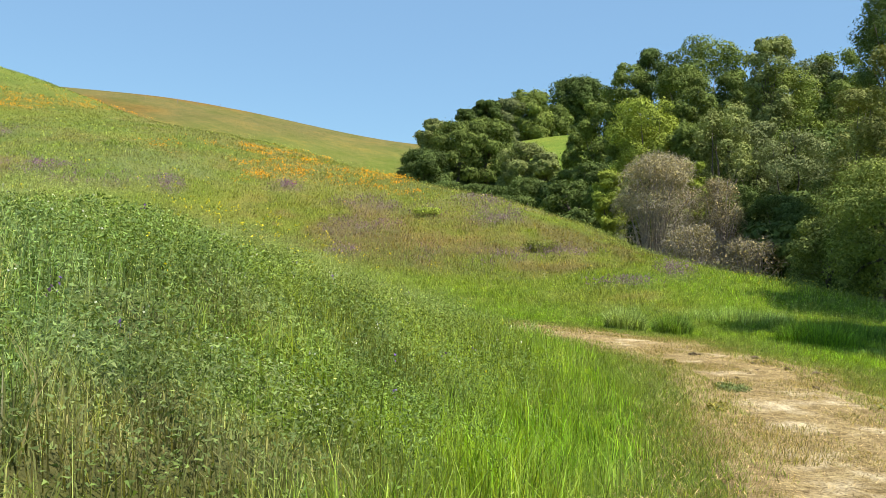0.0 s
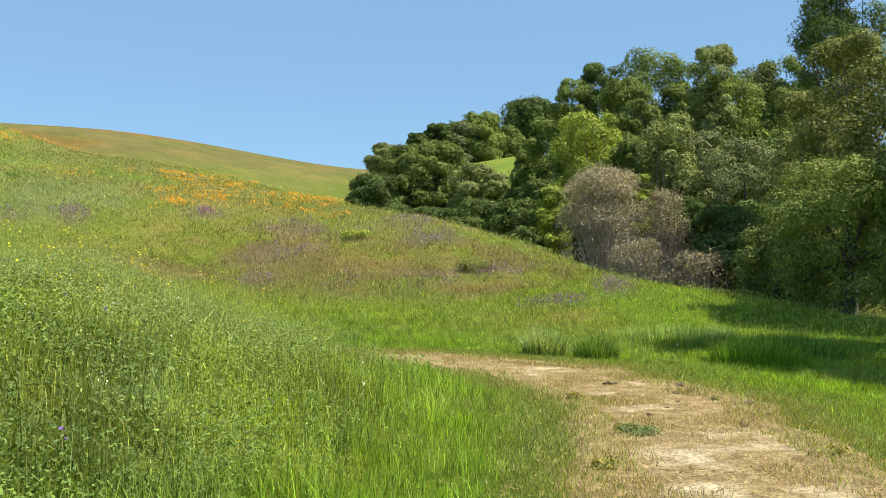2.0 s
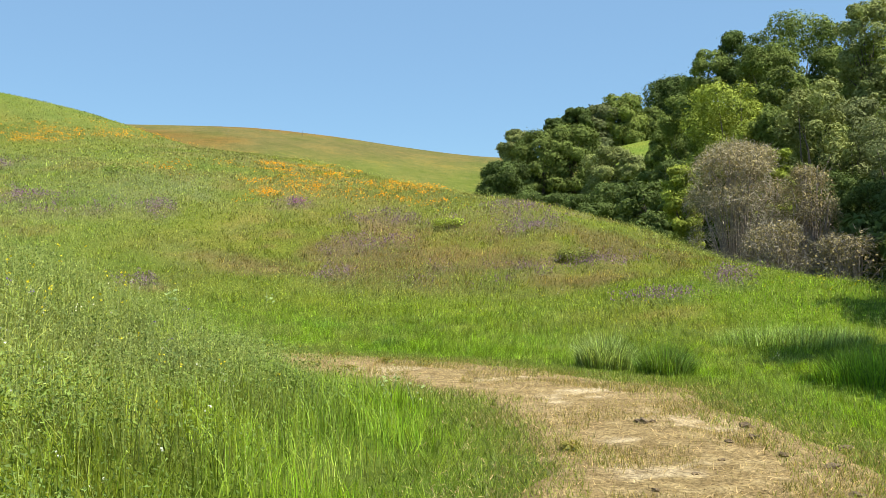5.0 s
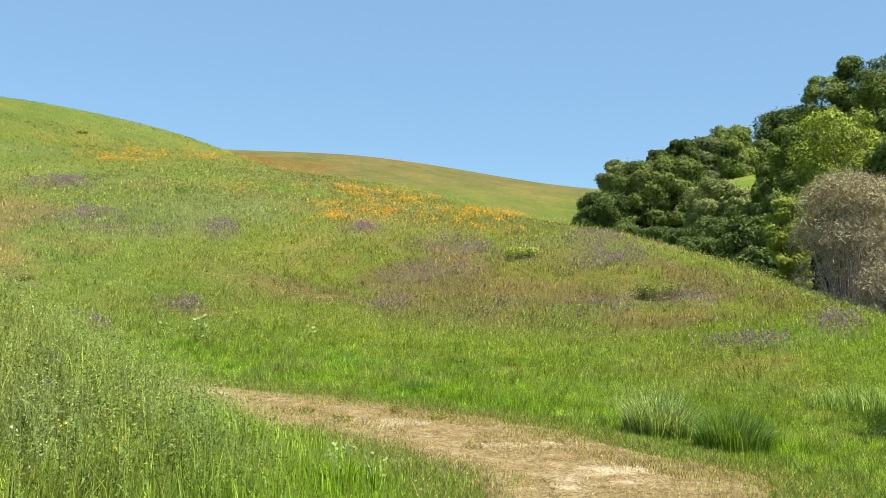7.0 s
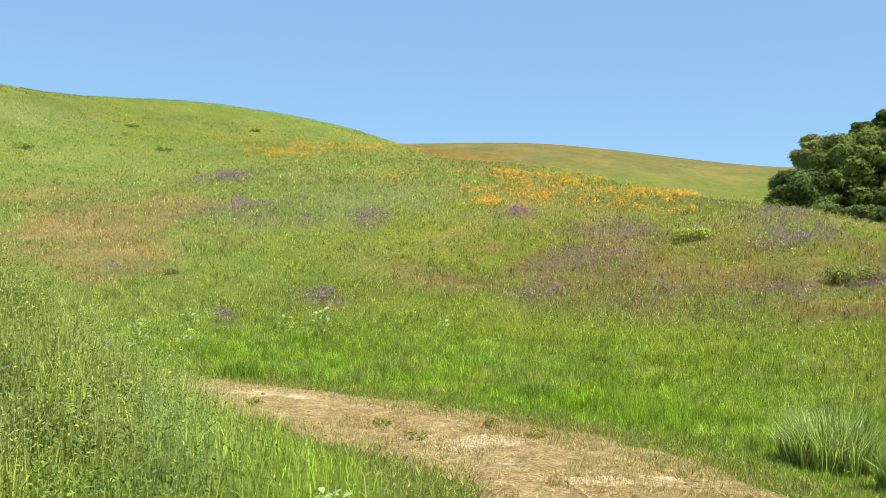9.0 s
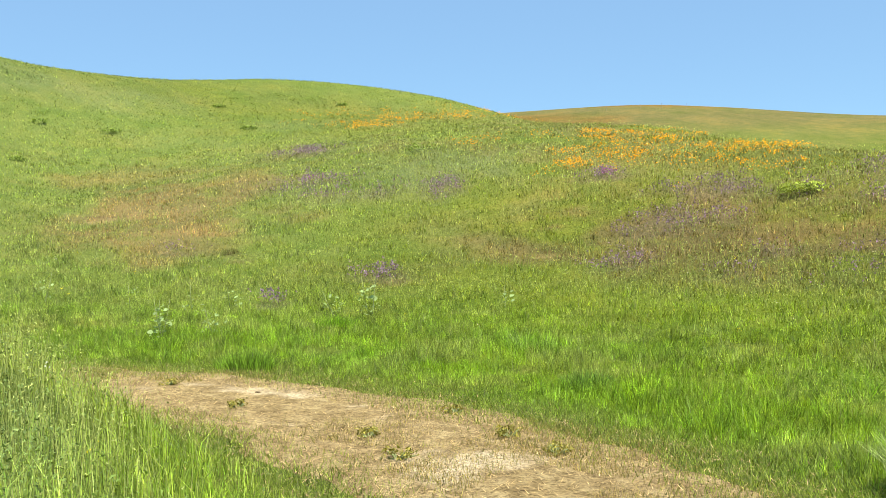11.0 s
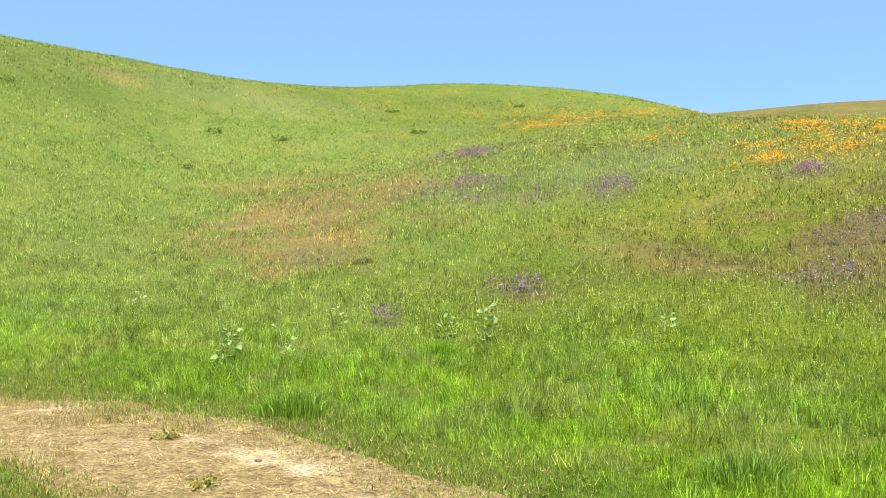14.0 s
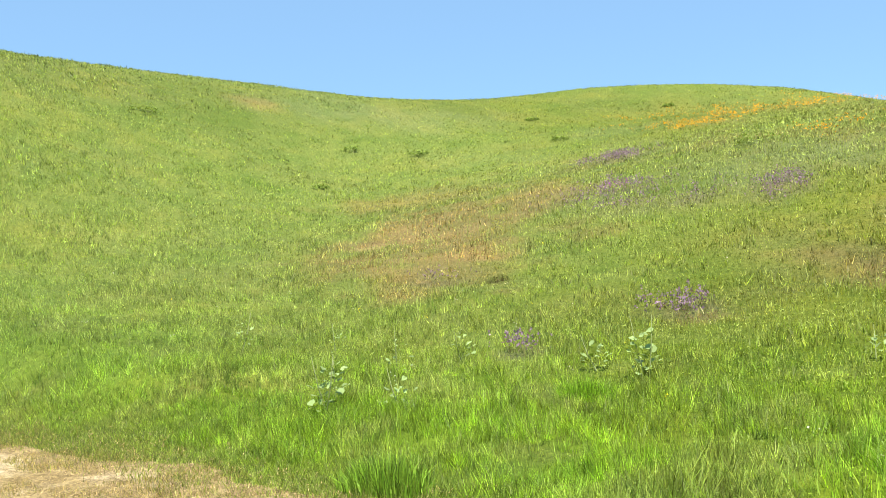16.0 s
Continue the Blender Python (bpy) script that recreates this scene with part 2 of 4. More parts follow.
def part(name, mesh, parent, label=""):
    ob = new(name, mesh)
    ob.parent = parent
    return tagged(ob, label)


def tubes(name, lines, material):
    """Tapered round limbs; each line is a list of (place, radius)."""
    verts, faces = [], []
    for line in lines:
        ring0 = len(verts)
        for i, (p, r) in enumerate(line):
            a = Vector(line[max(i - 1, 0)][0])
            b = Vector(line[min(i + 1, len(line) - 1)][0])
            q = (b - a).to_track_quat("Z", "Y")
            for k in range(7):
                t = 2 * math.pi * k / 7
                verts.append(Vector(p) + q @ Vector((math.cos(t) * r, math.sin(t) * r, 0)))
        for i in range(len(line) - 1):
            for k in range(7):
                o, n = ring0 + i * 7 + k, ring0 + i * 7 + (k + 1) % 7
                faces.append((o, n, n + 7, o + 7))
        faces.append(tuple(range(ring0 + len(line) * 7 - 7, ring0 + len(line) * 7)))
    me = bpy.data.meshes.new(name)
    me.from_pydata([tuple(v) for v in verts], [], faces)
    me.polygons.foreach_set("use_smooth", np.ones(len(faces), bool))
    me.materials.append(material)
    return me


# ---- the meadow's colours ----
FRESH, YELLOW_GREEN, PALE, OLIVE, BROWN, BLUE_GREEN = ((0.235, 0.37, 0.028), (0.26, 0.325, 0.042), (0.345, 0.375, 0.115), (0.26, 0.255, 0.06), (0.40, 0.28, 0.13), (0.13, 0.225, 0.055))
# Patches on the slope: x, y, half-width across the slope's face and along it, the way it faces, strength.
POPPY_NEAR = [(-7.7, 46.0, 2.36, 3.68, 21, 0.5), (-10.1, 48.2, 0.7, 1.88, 23, 0.8), (-7.6, 47.9, 1.02, 2.49, 19, 0.75), (-8.5, 43.8, 0.61, 0.58, 23, 0.7), (-7.4, 44.2, 0.71, 0.58, 21, 0.8), (-9.0, 42.2, 0.43, 0.27, 25, 1.5), (-10.2, 41.3, 0.35, 0.19, 28, 0.7), (-9.6, 40.7, 0.38, 0.19, 28, 0.45), (-7.2, 42.2, 0.76, 0.22, 22, 0.6), (-10.4, 43.6, 0.42, 0.46, 27, 0.55), (-9.6, 44.0, 0.29, 0.7, 25, 0.7), (-12.3, 47.2, 0.66, 1.12, 27, 0.5), (-14.0, 44.4, 0.63, 0.87, 31, 0.45), (-14.2, 47.4, 0.6, 1.08, 29, 0.2), (-14.8, 44.9, 0.86, 1.32, 23, 0.3)]
POPPY_EAST = [(-5.2, 45.6, 0.81, 1.62, 10, 0.6), (-3.4, 44.9, 1.46, 2.63, 8, 0.6), (-3.6, 44.1, 0.57, 0.56, 8, 1.0), (-1.7, 42.7, 0.95, 0.88, 6, 0.7), (-1.9, 41.8, 0.21, 0.27, 12, 1.1), (-2.8, 41.9, 0.32, 0.29, 14, 0.8), (-3.8, 42.7, 0.37, 0.24, 16, 0.7), (-7.9, 47.9, 1.45, 3.59, 13, 0.55)]
POPPY_BAND = [(-27.3, 54.3, 1.47, 1.75, 38, 0.9), (-26.6, 57.0, 1.69, 2.02, 36, 0.9), (-25.7, 59.6, 1.74, 1.85, 34, 0.8), (-24.8, 62.1, 1.43, 1.8, 31, 0.5), (-28.2, 57.3, 3.57, 2.57, 30, 0.8), (-25.8, 63.2, 2.54, 3.22, 25, 0.4), (-27.5, 53.5, 2.24, 1.17, 31, 0.7)]
PURPLE_TOP = [(-7.1, 41.6, 0.56, 0.32, 23, 1.5), (-7.7, 40.9, 0.73, 0.24, 24, 0.8), (-12.0, 38.5, 0.64, 0.85, 34, 0.75), (-17.2, 37.5, 0.56, 0.56, 43, 1.3), (-17.2, 37.2, 1.49, 1.53, 43, 0.5), (-13.9, 37.4, 0.7, 0.54, 39, 0.75), (-23.2, 44.0, 0.9, 1.52, 43, 0.6), (-15.2, 36.2, 1.11, 0.61, 42, 0.4), (-3.9, 40.4, 1.89, 0.78, 17, 0.65), (-3.6, 37.7, 1.24, 0.64, 19, 0.6), (-2.7, 38.1, 0.62, 0.44, 16, 0.8), (-4.0, 36.5, 0.89, 0.54, 20, 0.45), (-2.5, 40.3, 1.52, 0.78, 14, 0.6), (-0.9, 39.6, 1.13, 0.63, 11, 0.55), (1.9, 42.0, 1.46, 1.83, 1, 0.6), (2.0, 39.6, 1.21, 1.04, 4, 0.65)]
PURPLE_LOW = [(-3.8, 33.7, 0.52, 0.45, 23, 0.7), (-4.1, 33.0, 0.41, 0.3, 24, 0.6), (-0.5, 35.0, 0.42, 0.5, 13, 0.65), (-1.0, 32.9, 0.72, 0.38, 15, 0.4), (-8.8, 30.6, 0.52, 0.63, 39, 0.9), (-9.1, 27.0, 0.46, 0.23, 47, 1.1), (-15.2, 29.6, 0.59, 0.32, 53, 0.5), (1.5, 32.8, 0.71, 0.8, 6, 0.4), (2.6, 34.7, 1.19, 0.72, 3, 0.45), (-4.0, 34.0, 0.78, 0.5, 17, 0.45), (-2.9, 37.8, 1.37, 0.82, 13, 0.5), (4.9, 35.3, 1.21, 1.17, -5, 0.5), (8.1, 30.7, 0.6, 1.13, -12, 0.55), (5.9, 29.2, 0.98, 0.9, -8, 0.45), (-9.1, 30.4, 0.66, 0.65, 30, 0.5), (8.5, 32.3, 0.63, 2.03, -11, 0.45)]
DRY_HOLLOW = [(-19.4, 32.7, 2.83, 5.37, 53, 0.72), (-19.7, 36.9, 2.29, 2.52, 47, 0.6), (-20.6, 31.3, 0.8, 1.11, 56, 1.1), (-16.6, 30.4, 1.74, 2.62, 53, 0.6), (-17.9, 32.9, 2.18, 3.96, 51, 0.45), (-18.8, 34.9, 0.82, 0.81, 49, 0.75), (-26.8, 38.1, 3.73, 3.93, 53, 0.4), (-21.1, 38.0, 1.76, 2.38, 47, 0.45), (-15.4, 29.6, 0.94, 0.55, 53, 0.75), (-28.0, 34.8, 0.78, 2.9, 58, 0.4), (-14.5, 34.1, 1.03, 0.57, 44, 0.35), (-8.2, 30.2, 0.63, 0.35, 39, 0.5), (-45.8, 38.5, 1.35, 0.74, 67, 0.5), (-20.9, 30.9, 1.24, 1.26, 51, 0.5)]
DRY_SLOPE = [(-6.0, 34.0, 0.39, 0.42, 28, 1.2), (-6.8, 37.8, 0.41, 0.61, 25, 0.7), (-7.4, 34.3, 1.01, 0.94, 30, 0.35), (-3.7, 35.3, 1.4, 0.95, 21, 0.45), (-1.5, 36.0, 1.68, 0.84, 15, 0.5), (-6.9, 36.4, 0.28, 0.2, 27, 0.9), (-6.5, 34.5, 1.09, 0.65, 22, 0.6), (-8.7, 34.5, 1.12, 0.7, 26, 0.4), (-1.6, 36.5, 2.77, 0.87, 11, 0.6), (2.2, 35.8, 1.42, 0.62, 4, 0.6), (3.0, 33.4, 1.29, 0.85, 2, 0.5), (-0.6, 36.1, 2.06, 1.02, 5, 0.4), (3.0, 37.1, 2.12, 0.72, -1, 0.5), (4.5, 33.1, 1.12, 0.88, -4, 0.55), (6.0, 26.9, 0.89, 0.98, -9, 0.4), (-6.2, 33.7, 1.19, 0.65, 16, 0.3)]
PALE_PATCHES = [(-13.2, 41.4, 2.86, 3.12, 22, 0.9), (-15.4, 43.4, 1.67, 1.66, 24, 0.7), (-13.9, 41.2, 1.85, 2.18, 34, 0.7), (-30.4, 53.3, 4.01, 2.29, 42, 0.5), (-43.7, 45.0, 5.52, 2.67, 58, 0.6), (-41.9, 45.6, 7.39, 2.19, 58, 0.5), (-15.1, 41.2, 1.87, 2.09, 32, 0.5)]
DARK_SPOTS = [(-6.1, 34.3, 0.4, 0.3, 28, 1.0), (-6.9, 36.4, 0.28, 0.2, 27, 0.9), (-14.1, 30.5, 0.3, 0.3, 45, 1.0), (-20.8, 31.4, 0.5, 0.35, 56, 0.8), (-8.4, 34.6, 0.35, 0.2, 26, 0.7), (-0.4, 36.4, 0.5, 0.2, 11, 0.6), (2.6, 35.9, 0.5, 0.2, 4, 0.6)]
POPPY_PATCHES, PURPLE_PATCHES, DRY_PATCHES = POPPY_NEAR + POPPY_EAST + POPPY_BAND, PURPLE_TOP + PURPLE_LOW, DRY_HOLLOW + DRY_SLOPE


def patches(x, y, table, soft=0.5, grow=1.0):
    """How strongly the patches of a table show at a place; their edges are ragged."""
    x, y = np.asarray(x, float), np.asarray(y, float)
    best = np.zeros(x.shape)
    near = np.flatnonzero((x > -50) & (x < 14) & (y > 22) & (y < 72))
    if not len(near):
        return best
    qx, qy, got = x.flat[near], y.flat[near], np.zeros(len(near))
    wob = 1.2 * (fbm(qx, qy, 2.2, 21) - 0.5) + 1.2 * (fbm(qx, qy, 0.6, 22, 2) - 0.5)
    for px, py, rx, ry, turn, s in table:
        rx, ry = rx * grow, ry * grow
        m = np.flatnonzero(np.hypot(qx - px, qy - py) < 2.6 * max(rx, ry))
        c, k = math.cos(radians(turn)), math.sin(radians(turn))
        dx, dy = qx[m] - px, qy[m] - py
        d = np.hypot((dx * c + dy * k) / rx, (dy * c - dx * k) / ry) + wob[m]
        got[m] = np.maximum(got[m], s * smooth(1.35, soft * 0.6, d))
    best.flat[near] = got
    return best


def meadow_tint(x, y, jitter=0.0):
    """The colour of what grows at a place."""
    x, y = np.asarray(x, float), np.asarray(y, float)
    d = trail_distance(x, y)
    n1, n2, n3 = fbm(x, y, 5.0, 31), fbm(x, y, 1.7, 41), fbm(x, y, 16.0, 51)
    c = lambda v: np.array(v)[None, :]
    mixed = lambda a, b, t: a + (b - a) * np.clip(t, 0, 1)[:, None]
    col = mixed(np.repeat(c(YELLOW_GREEN), len(x), 0), c(OLIVE), smooth(0.45, 0.75, n1) * 0.7)
    col = mixed(col, c(PALE), smooth(0.52, 0.72, n2) * 0.5)
    lush = smooth(11, 4.5, d) * smooth(14, 20, y + 0.5 * np.maximum(x, 0)) + 1.1 * smooth(4.5, 2.0, d) + 0.45 * smooth(0.5, 0.7, n3)
    lush = np.maximum(lush, smooth(3.0, 8.0, x) * smooth(40, 28, y))
    col = mixed(col, c(FRESH), lush * (0.6 + 0.8 * (n2 - 0.25)))
    low = smooth(12, 6, d) * (1 - smooth(2.0, -1.0, x) * smooth(19, 15, y))
    col = mixed(col, c(PALE), low * smooth(0.5, 0.66, fbm(x, y, 0.9, 45)) * 0.5)
    col = mixed(col, c(BLUE_GREEN), low * smooth(0.52, 0.66, fbm(x, y, 1.4, 47)) * 0.2)
    col = mixed(col, c(OLIVE), low * smooth(0.56, 0.70, fbm(x, y, 1.1, 49)) * 0.15)
    left = smooth(-4, -20, x) * smooth(10, 22, y)
    col = mixed(col, c((0.29, 0.37, 0.105)), left * 0.7 * smooth(58, 44, y))
    col = mixed(col, c((0.225, 0.27, 0.07)), smooth(48, 60, np.maximum(y, 12 - x)) * smooth(80, 70, y) * smooth(-8, -20, x) * 0.75)
    bank = smooth(2.0, -1.0, x) * smooth(19, 15, y)
    col = mixed(col, c(BLUE_GREEN), bank * smooth(0.35, 0.6, n1) * (0.25 + 0.5 * smooth(12, 8.5, y)))
    col = mixed(col, c(PALE), bank * smooth(9.5, 12.5, y) * (0.2 + 0.5 * smooth(0.4, 0.6, n2)))
    herbs = bank * smooth(2.3, 3.2, d)
    mottle = smooth(0.32, 0.68, fbm(x, y, 0.55, 211, 3))
    col = mixed(col, c((0.23, 0.30, 0.15)), herbs * smooth(0.52, 0.66, fbm(x, y, 0.9, 217)) * 0.55)
    col = mixed(col, c((0.36, 0.29, 0.14)), herbs * smooth(0.50, 0.62, fbm(x, y, 1.2, 215)) * smooth(9.0, 6.0, y) * 0.55)
    col = col * (1 + herbs * (0.8 * mottle - 0.36) + low * (0.26 * mottle - 0.11))[:, None]
    col = mixed(col, c(BROWN), np.minimum(1, 1.35 * patches(x, y, DRY_PATCHES, 0.5, 1.1)) * 0.85)
    col = mixed(col, c((0.10, 0.07, 0.035)), patches(x, y, DARK_SPOTS) * 0.8)
    mid = smooth(29.5, 33.5, y + 2.0 * (n1 - 0.5)) * smooth(43, 39, y) * smooth(-11, -5, x) * smooth(10.5, 8, x)
    col = mixed(col, c((0.25, 0.195, 0.08)), mid * (0.22 + 0.6 * smooth(0.40, 0.62, n2)))
    col = mixed(col, c((0.30, 0.345, 0.155)), patches(x, y, PALE_PATCHES) * 0.75)
    upper = smooth(37, 44, y) * smooth(75, 60, y) * smooth(-32, -20, x)
    col = mixed(col, c((0.30, 0.29, 0.10)), upper * (0.25 + 0.6 * smooth(0.42, 0.62, fbm(x, y, 2.6, 57))))
    far = smooth(75, 120, y)
    col = mixed(col, c((0.165, 0.195, 0.048)), far * 0.8)
    col = mixed(col, c((0.20, 0.17, 0.068)), far * smooth(15, 22, height(x, y)) * 0.9)
    col = mixed(col, c((0.26, 0.12, 0.02)), far * smooth(0.5, 0.66, fbm(x, y, 14.0, 61)) * 0.6 * smooth(18, 24, height(x, y)))
    col = mixed(col, c((0.20, 0.28, 0.045)), far * smooth(4, 14, x) * 0.85)
    col = mixed(col, c((0.24, 0.215, 0.07)), far * smooth(12, 4, x) * smooth(0.45, 0.65, fbm(x, y, 9.0, 63)) * 0.4)
    col = mixed(col, c((0.25, 0.185, 0.185)), np.minimum(1, patches(x, y, PURPLE_PATCHES, 0.5, 1.25)) * 0.52)
    col = mixed(col, c((0.34, 0.25, 0.05)), patches(x, y, POPPY_PATCHES) * 0.2)
    col = mixed(col, c((0.25, 0.285, 0.075)), smooth(1.9, 1.2, d + 0.7 * (fbm(x, y, 0.9, 67) - 0.5)) * 0.8)
    if jitter:
        col = col * rng.uniform(1 - jitter, 1 + jitter, (len(x), 1)) * rng.uniform(0.93, 1.07, (len(x), 3))
    return col


# ---- ground ----
def axis(lo, hi, step, reach):
    inner = list(np.arange(lo, hi + 1e-6, step))
    out, s, v = [], step, hi
    while v < reach:
        s *= 1.07
        v += s
        out.append(v)
    s, v, back = step, lo, []
    while v > -reach:
        s *= 1.07
        v -= s
        back.append(v)
    return np.array(back[::-1] + inner + out)


def build_ground():
    xs, ys = axis(-20, 12, 0.45, 2600), axis(-2, 46, 0.45, 2600)
    gx, gy = np.meshgrid(xs, ys)
    x, y = gx.ravel(), gy.ravel()
    z = height(x, y) - 0.05 * smooth(1.55, 1.15, trail_distance(x, y))
    nx, ny = len(xs), len(ys)
    i = np.arange(ny - 1)[:, None] * nx + np.arange(nx - 1)[None, :]
    f = np.stack([i, i + 1, i + nx + 1, i + nx], -1).reshape(-1, 4)
    tint = meadow_tint(x, y)
    # Soil colour dimmed where grass stands, painting in shade between blades; dry patches less.
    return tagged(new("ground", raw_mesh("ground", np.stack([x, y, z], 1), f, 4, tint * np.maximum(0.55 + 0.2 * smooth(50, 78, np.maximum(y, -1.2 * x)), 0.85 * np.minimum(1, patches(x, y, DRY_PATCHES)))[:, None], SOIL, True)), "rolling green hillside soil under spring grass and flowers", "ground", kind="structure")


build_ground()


def build_trail():
    pts = [TRAIL[0]]
    for k in range(len(TRAIL) - 1):
        p0, p1, p2, p3 = TRAIL[max(k - 1, 0)], TRAIL[k], TRAIL[k + 1], TRAIL[min(k + 2, len(TRAIL) - 1)]
        for t in np.linspace(0, 1, 26)[1:]:
            pts.append(0.5 * (2 * p1 + (p2 - p0) * t + (2 * p0 - 5 * p1 + 4 * p2 - p3) * t * t + (3 * p1 - p0 - 3 * p2 + p3) * t ** 3))
    pts = np.array(pts)
    d = np.gradient(pts, axis=0)
    d /= np.linalg.norm(d, axis=1)[:, None]
    s = np.linspace(-1, 1, 33)
    along = np.arange(len(pts)) * 0.12
    half = np.stack([1.28 + 0.9 * (fbm(along, np.full(len(pts), 3.0 * k), 1.1, 71) - 0.5) for k in range(2)], 1)
    half = np.where(s[None, :] < 0, half[:, :1], half[:, 1:])
    x = pts[:, :1] + -d[:, 1:] * s[None, :] * half
    y = pts[:, 1:] + d[:, :1] * s[None, :] * half
    z = height(x, y) + 0.025 - 0.10 * smooth(0.86, 1.0, np.abs(s))[None, :] - 0.02 * np.exp(-((np.abs(s) - 0.45) / 0.15) ** 2)[None, :]
    n, m = x.shape
    i = np.arange(n - 1)[:, None] * m + np.arange(m - 1)[None, :]
    f = np.stack([i, i + m, i + m + 1, i + 1], -1).reshape(-1, 4)
    tread = np.repeat((smooth(0.75, 0.3, np.abs(s))[None, :] * np.ones((n, 1))).reshape(-1, 1), 3, 1)
    me = raw_mesh("trail", np.stack([x, y, z], -1).reshape(-1, 3), f, 4, tread, STRAW_CLAY, True)
    tagged(new("trail", me), "trodden footpath of pale clay and dry mown straw", "path", kind="structure")


build_trail()


# ---- grass ----
def scatter(density, cell=0.5, box=(-40, 16, 1, 62)):
    """Random places whose number a square metre follows density(x, y)."""
    xs, ys = np.arange(box[0], box[1], cell), np.arange(box[2], box[3], cell)
    gx, gy = [v.ravel() for v in np.meshgrid(xs, ys)]
    n = rng.poisson(np.maximum(density(gx + cell / 2, gy + cell / 2), 0) * cell * cell)
    x = np.repeat(gx, n) + rng.uniform(0, cell, n.sum())
    y = np.repeat(gy, n) + rng.uniform(0, cell, n.sum())
    return x, y


def in_sight(x, y):
    """The open slope and the banks beside the trail; behind the bank the grass stands thinner."""
    return ((x > -0.55 * y - 2.5) & (y > 2)) | (y > 17.5 - 0.1 * x) | (hash2(np.floor(x * 2), np.floor(y * 2), 3) < 0.16)


def bank_side(x, y):
    return smooth(2.6, 1.2, x) * smooth(19.5, 17.0, y + 0.12 * np.minimum(x, 0))


def grass_density(x, y):
    d = np.maximum(trail_distance(x, y), 0.3)
    clump = 0.35 + 1.3 * smooth(0.35, 0.62, fbm(x, y, 0.55, 83, 2))
    edge = 0.35 * smooth(0.9, 1.5, d + 1.0 * (fbm(x, y, 0.9, 81) - 0.5)) + 0.65 * smooth(1.3, 1.9, d)
    return np.where(in_sight(x, y), (1 + 0.9 * (1 - bank_side(x, y)) * smooth(9, 5, d) * smooth(15.5, 18.5, y + 0.4 * x)) * (1 - 0.1 * bank_side(x, y)) * np.minimum(520, 52000 / (d + 6) ** 2), 0) * clump * edge * (1 - 0.7 * patches(x, y, DRY_PATCHES))


def build_grass():
    x, y = scatter(grass_density, 0.5, (-62, 22, -8, 75))
    d = trail_distance(x, y)
    lump = 0.5 * fbm(x, y, 1.5, 91) + 0.5 * fbm(x, y, 0.5, 93, 2)
    tall = (0.045 + 0.13 * smooth(0.32, 0.68, lump)) * rng.uniform(0.5, 1.3, len(x)) * (0.15 + 0.85 * smooth(1.35, 2.3, d))
    tall = tall * (0.78 + 1.35 * bank_side(x, y)) * (1 - 0.2 * smooth(5, 20, d) - 0.3 * smooth(25, 45, d)) * (1 - 0.25 * smooth(5, 7, x) * smooth(30, 26, y)) + 0.03
    wide = (0.0060 + 0.0006 * d + 0.011 * smooth(5, 16, d) + 0.0005 * np.maximum(d - 16, 0) - 0.0011 * np.maximum(d - 28, 0)) * rng.uniform(0.6, 1.4, len(x))
    near = (d < 7) & (bank_side(x, y) > 0.3)
    tint = meadow_tint(x, y, 0.22)
    # Blades gather in bunches, each with a shade and a height of its own.
    cell = np.where(d < 24, 0.17, 0.30)
    i, j = np.floor(x / cell), np.floor(y / cell)
    shade = 0.58 + 1.05 * hash2(i, j, 5) ** 1.2
    dry = np.minimum(1, 1.3 * patches(x, y, DRY_PATCHES))
    pale = (hash2(i, j, 8) > 0.78) * 0.45 * smooth(2.2, 4, d) * (1 - dry)
    cool = (hash2(i, j, 9) > 0.72) * 0.36 * (1 - dry)
    tint = tint * np.where(near, 0.76 + 0.5 * hash2(i, j, 5) + 0.18 * smooth(3.2, 2.4, d), shade)[:, None]
    tint = tint + (np.array((0.34, 0.38, 0.12)) - tint) * pale[:, None]
    tint = tint + (np.array((0.10, 0.20, 0.04)) - tint) * (cool * np.where(near, 0.3, 1.0) * smooth(26, 10, d))[:, None]
    bx, by = (i + 0.25 + 0.5 * hash2(i, j, 6)) * cell, (j + 0.25 + 0.5 * hash2(i, j, 7)) * cell
    pull = np.where(near, 0.9, 0.62)
    x, y = bx + (x - bx) * pull, by + (y - by) * pull
    tall = tall * np.where(near, 0.8 + 0.45 * hash2(i, j, 11), 0.6 + 0.95 * hash2(i, j, 11))
    z = height(x, y)
    for mask, seg, name, label in ((near, 2, "bank_grass", "lush bright green spring grass on the bank"), (~near, 1, "slope_grass", "yellow-green wild grass covering the hillside")):
        stuff(name, blades(name, x[mask], y[mask], z[mask], tall[mask], wide[mask], rng.uniform(0.05, 0.65, mask.sum()) * (1 if seg == 2 else 1.3), tint[mask], BLADE, segments=seg), label, "grass")


build_grass()


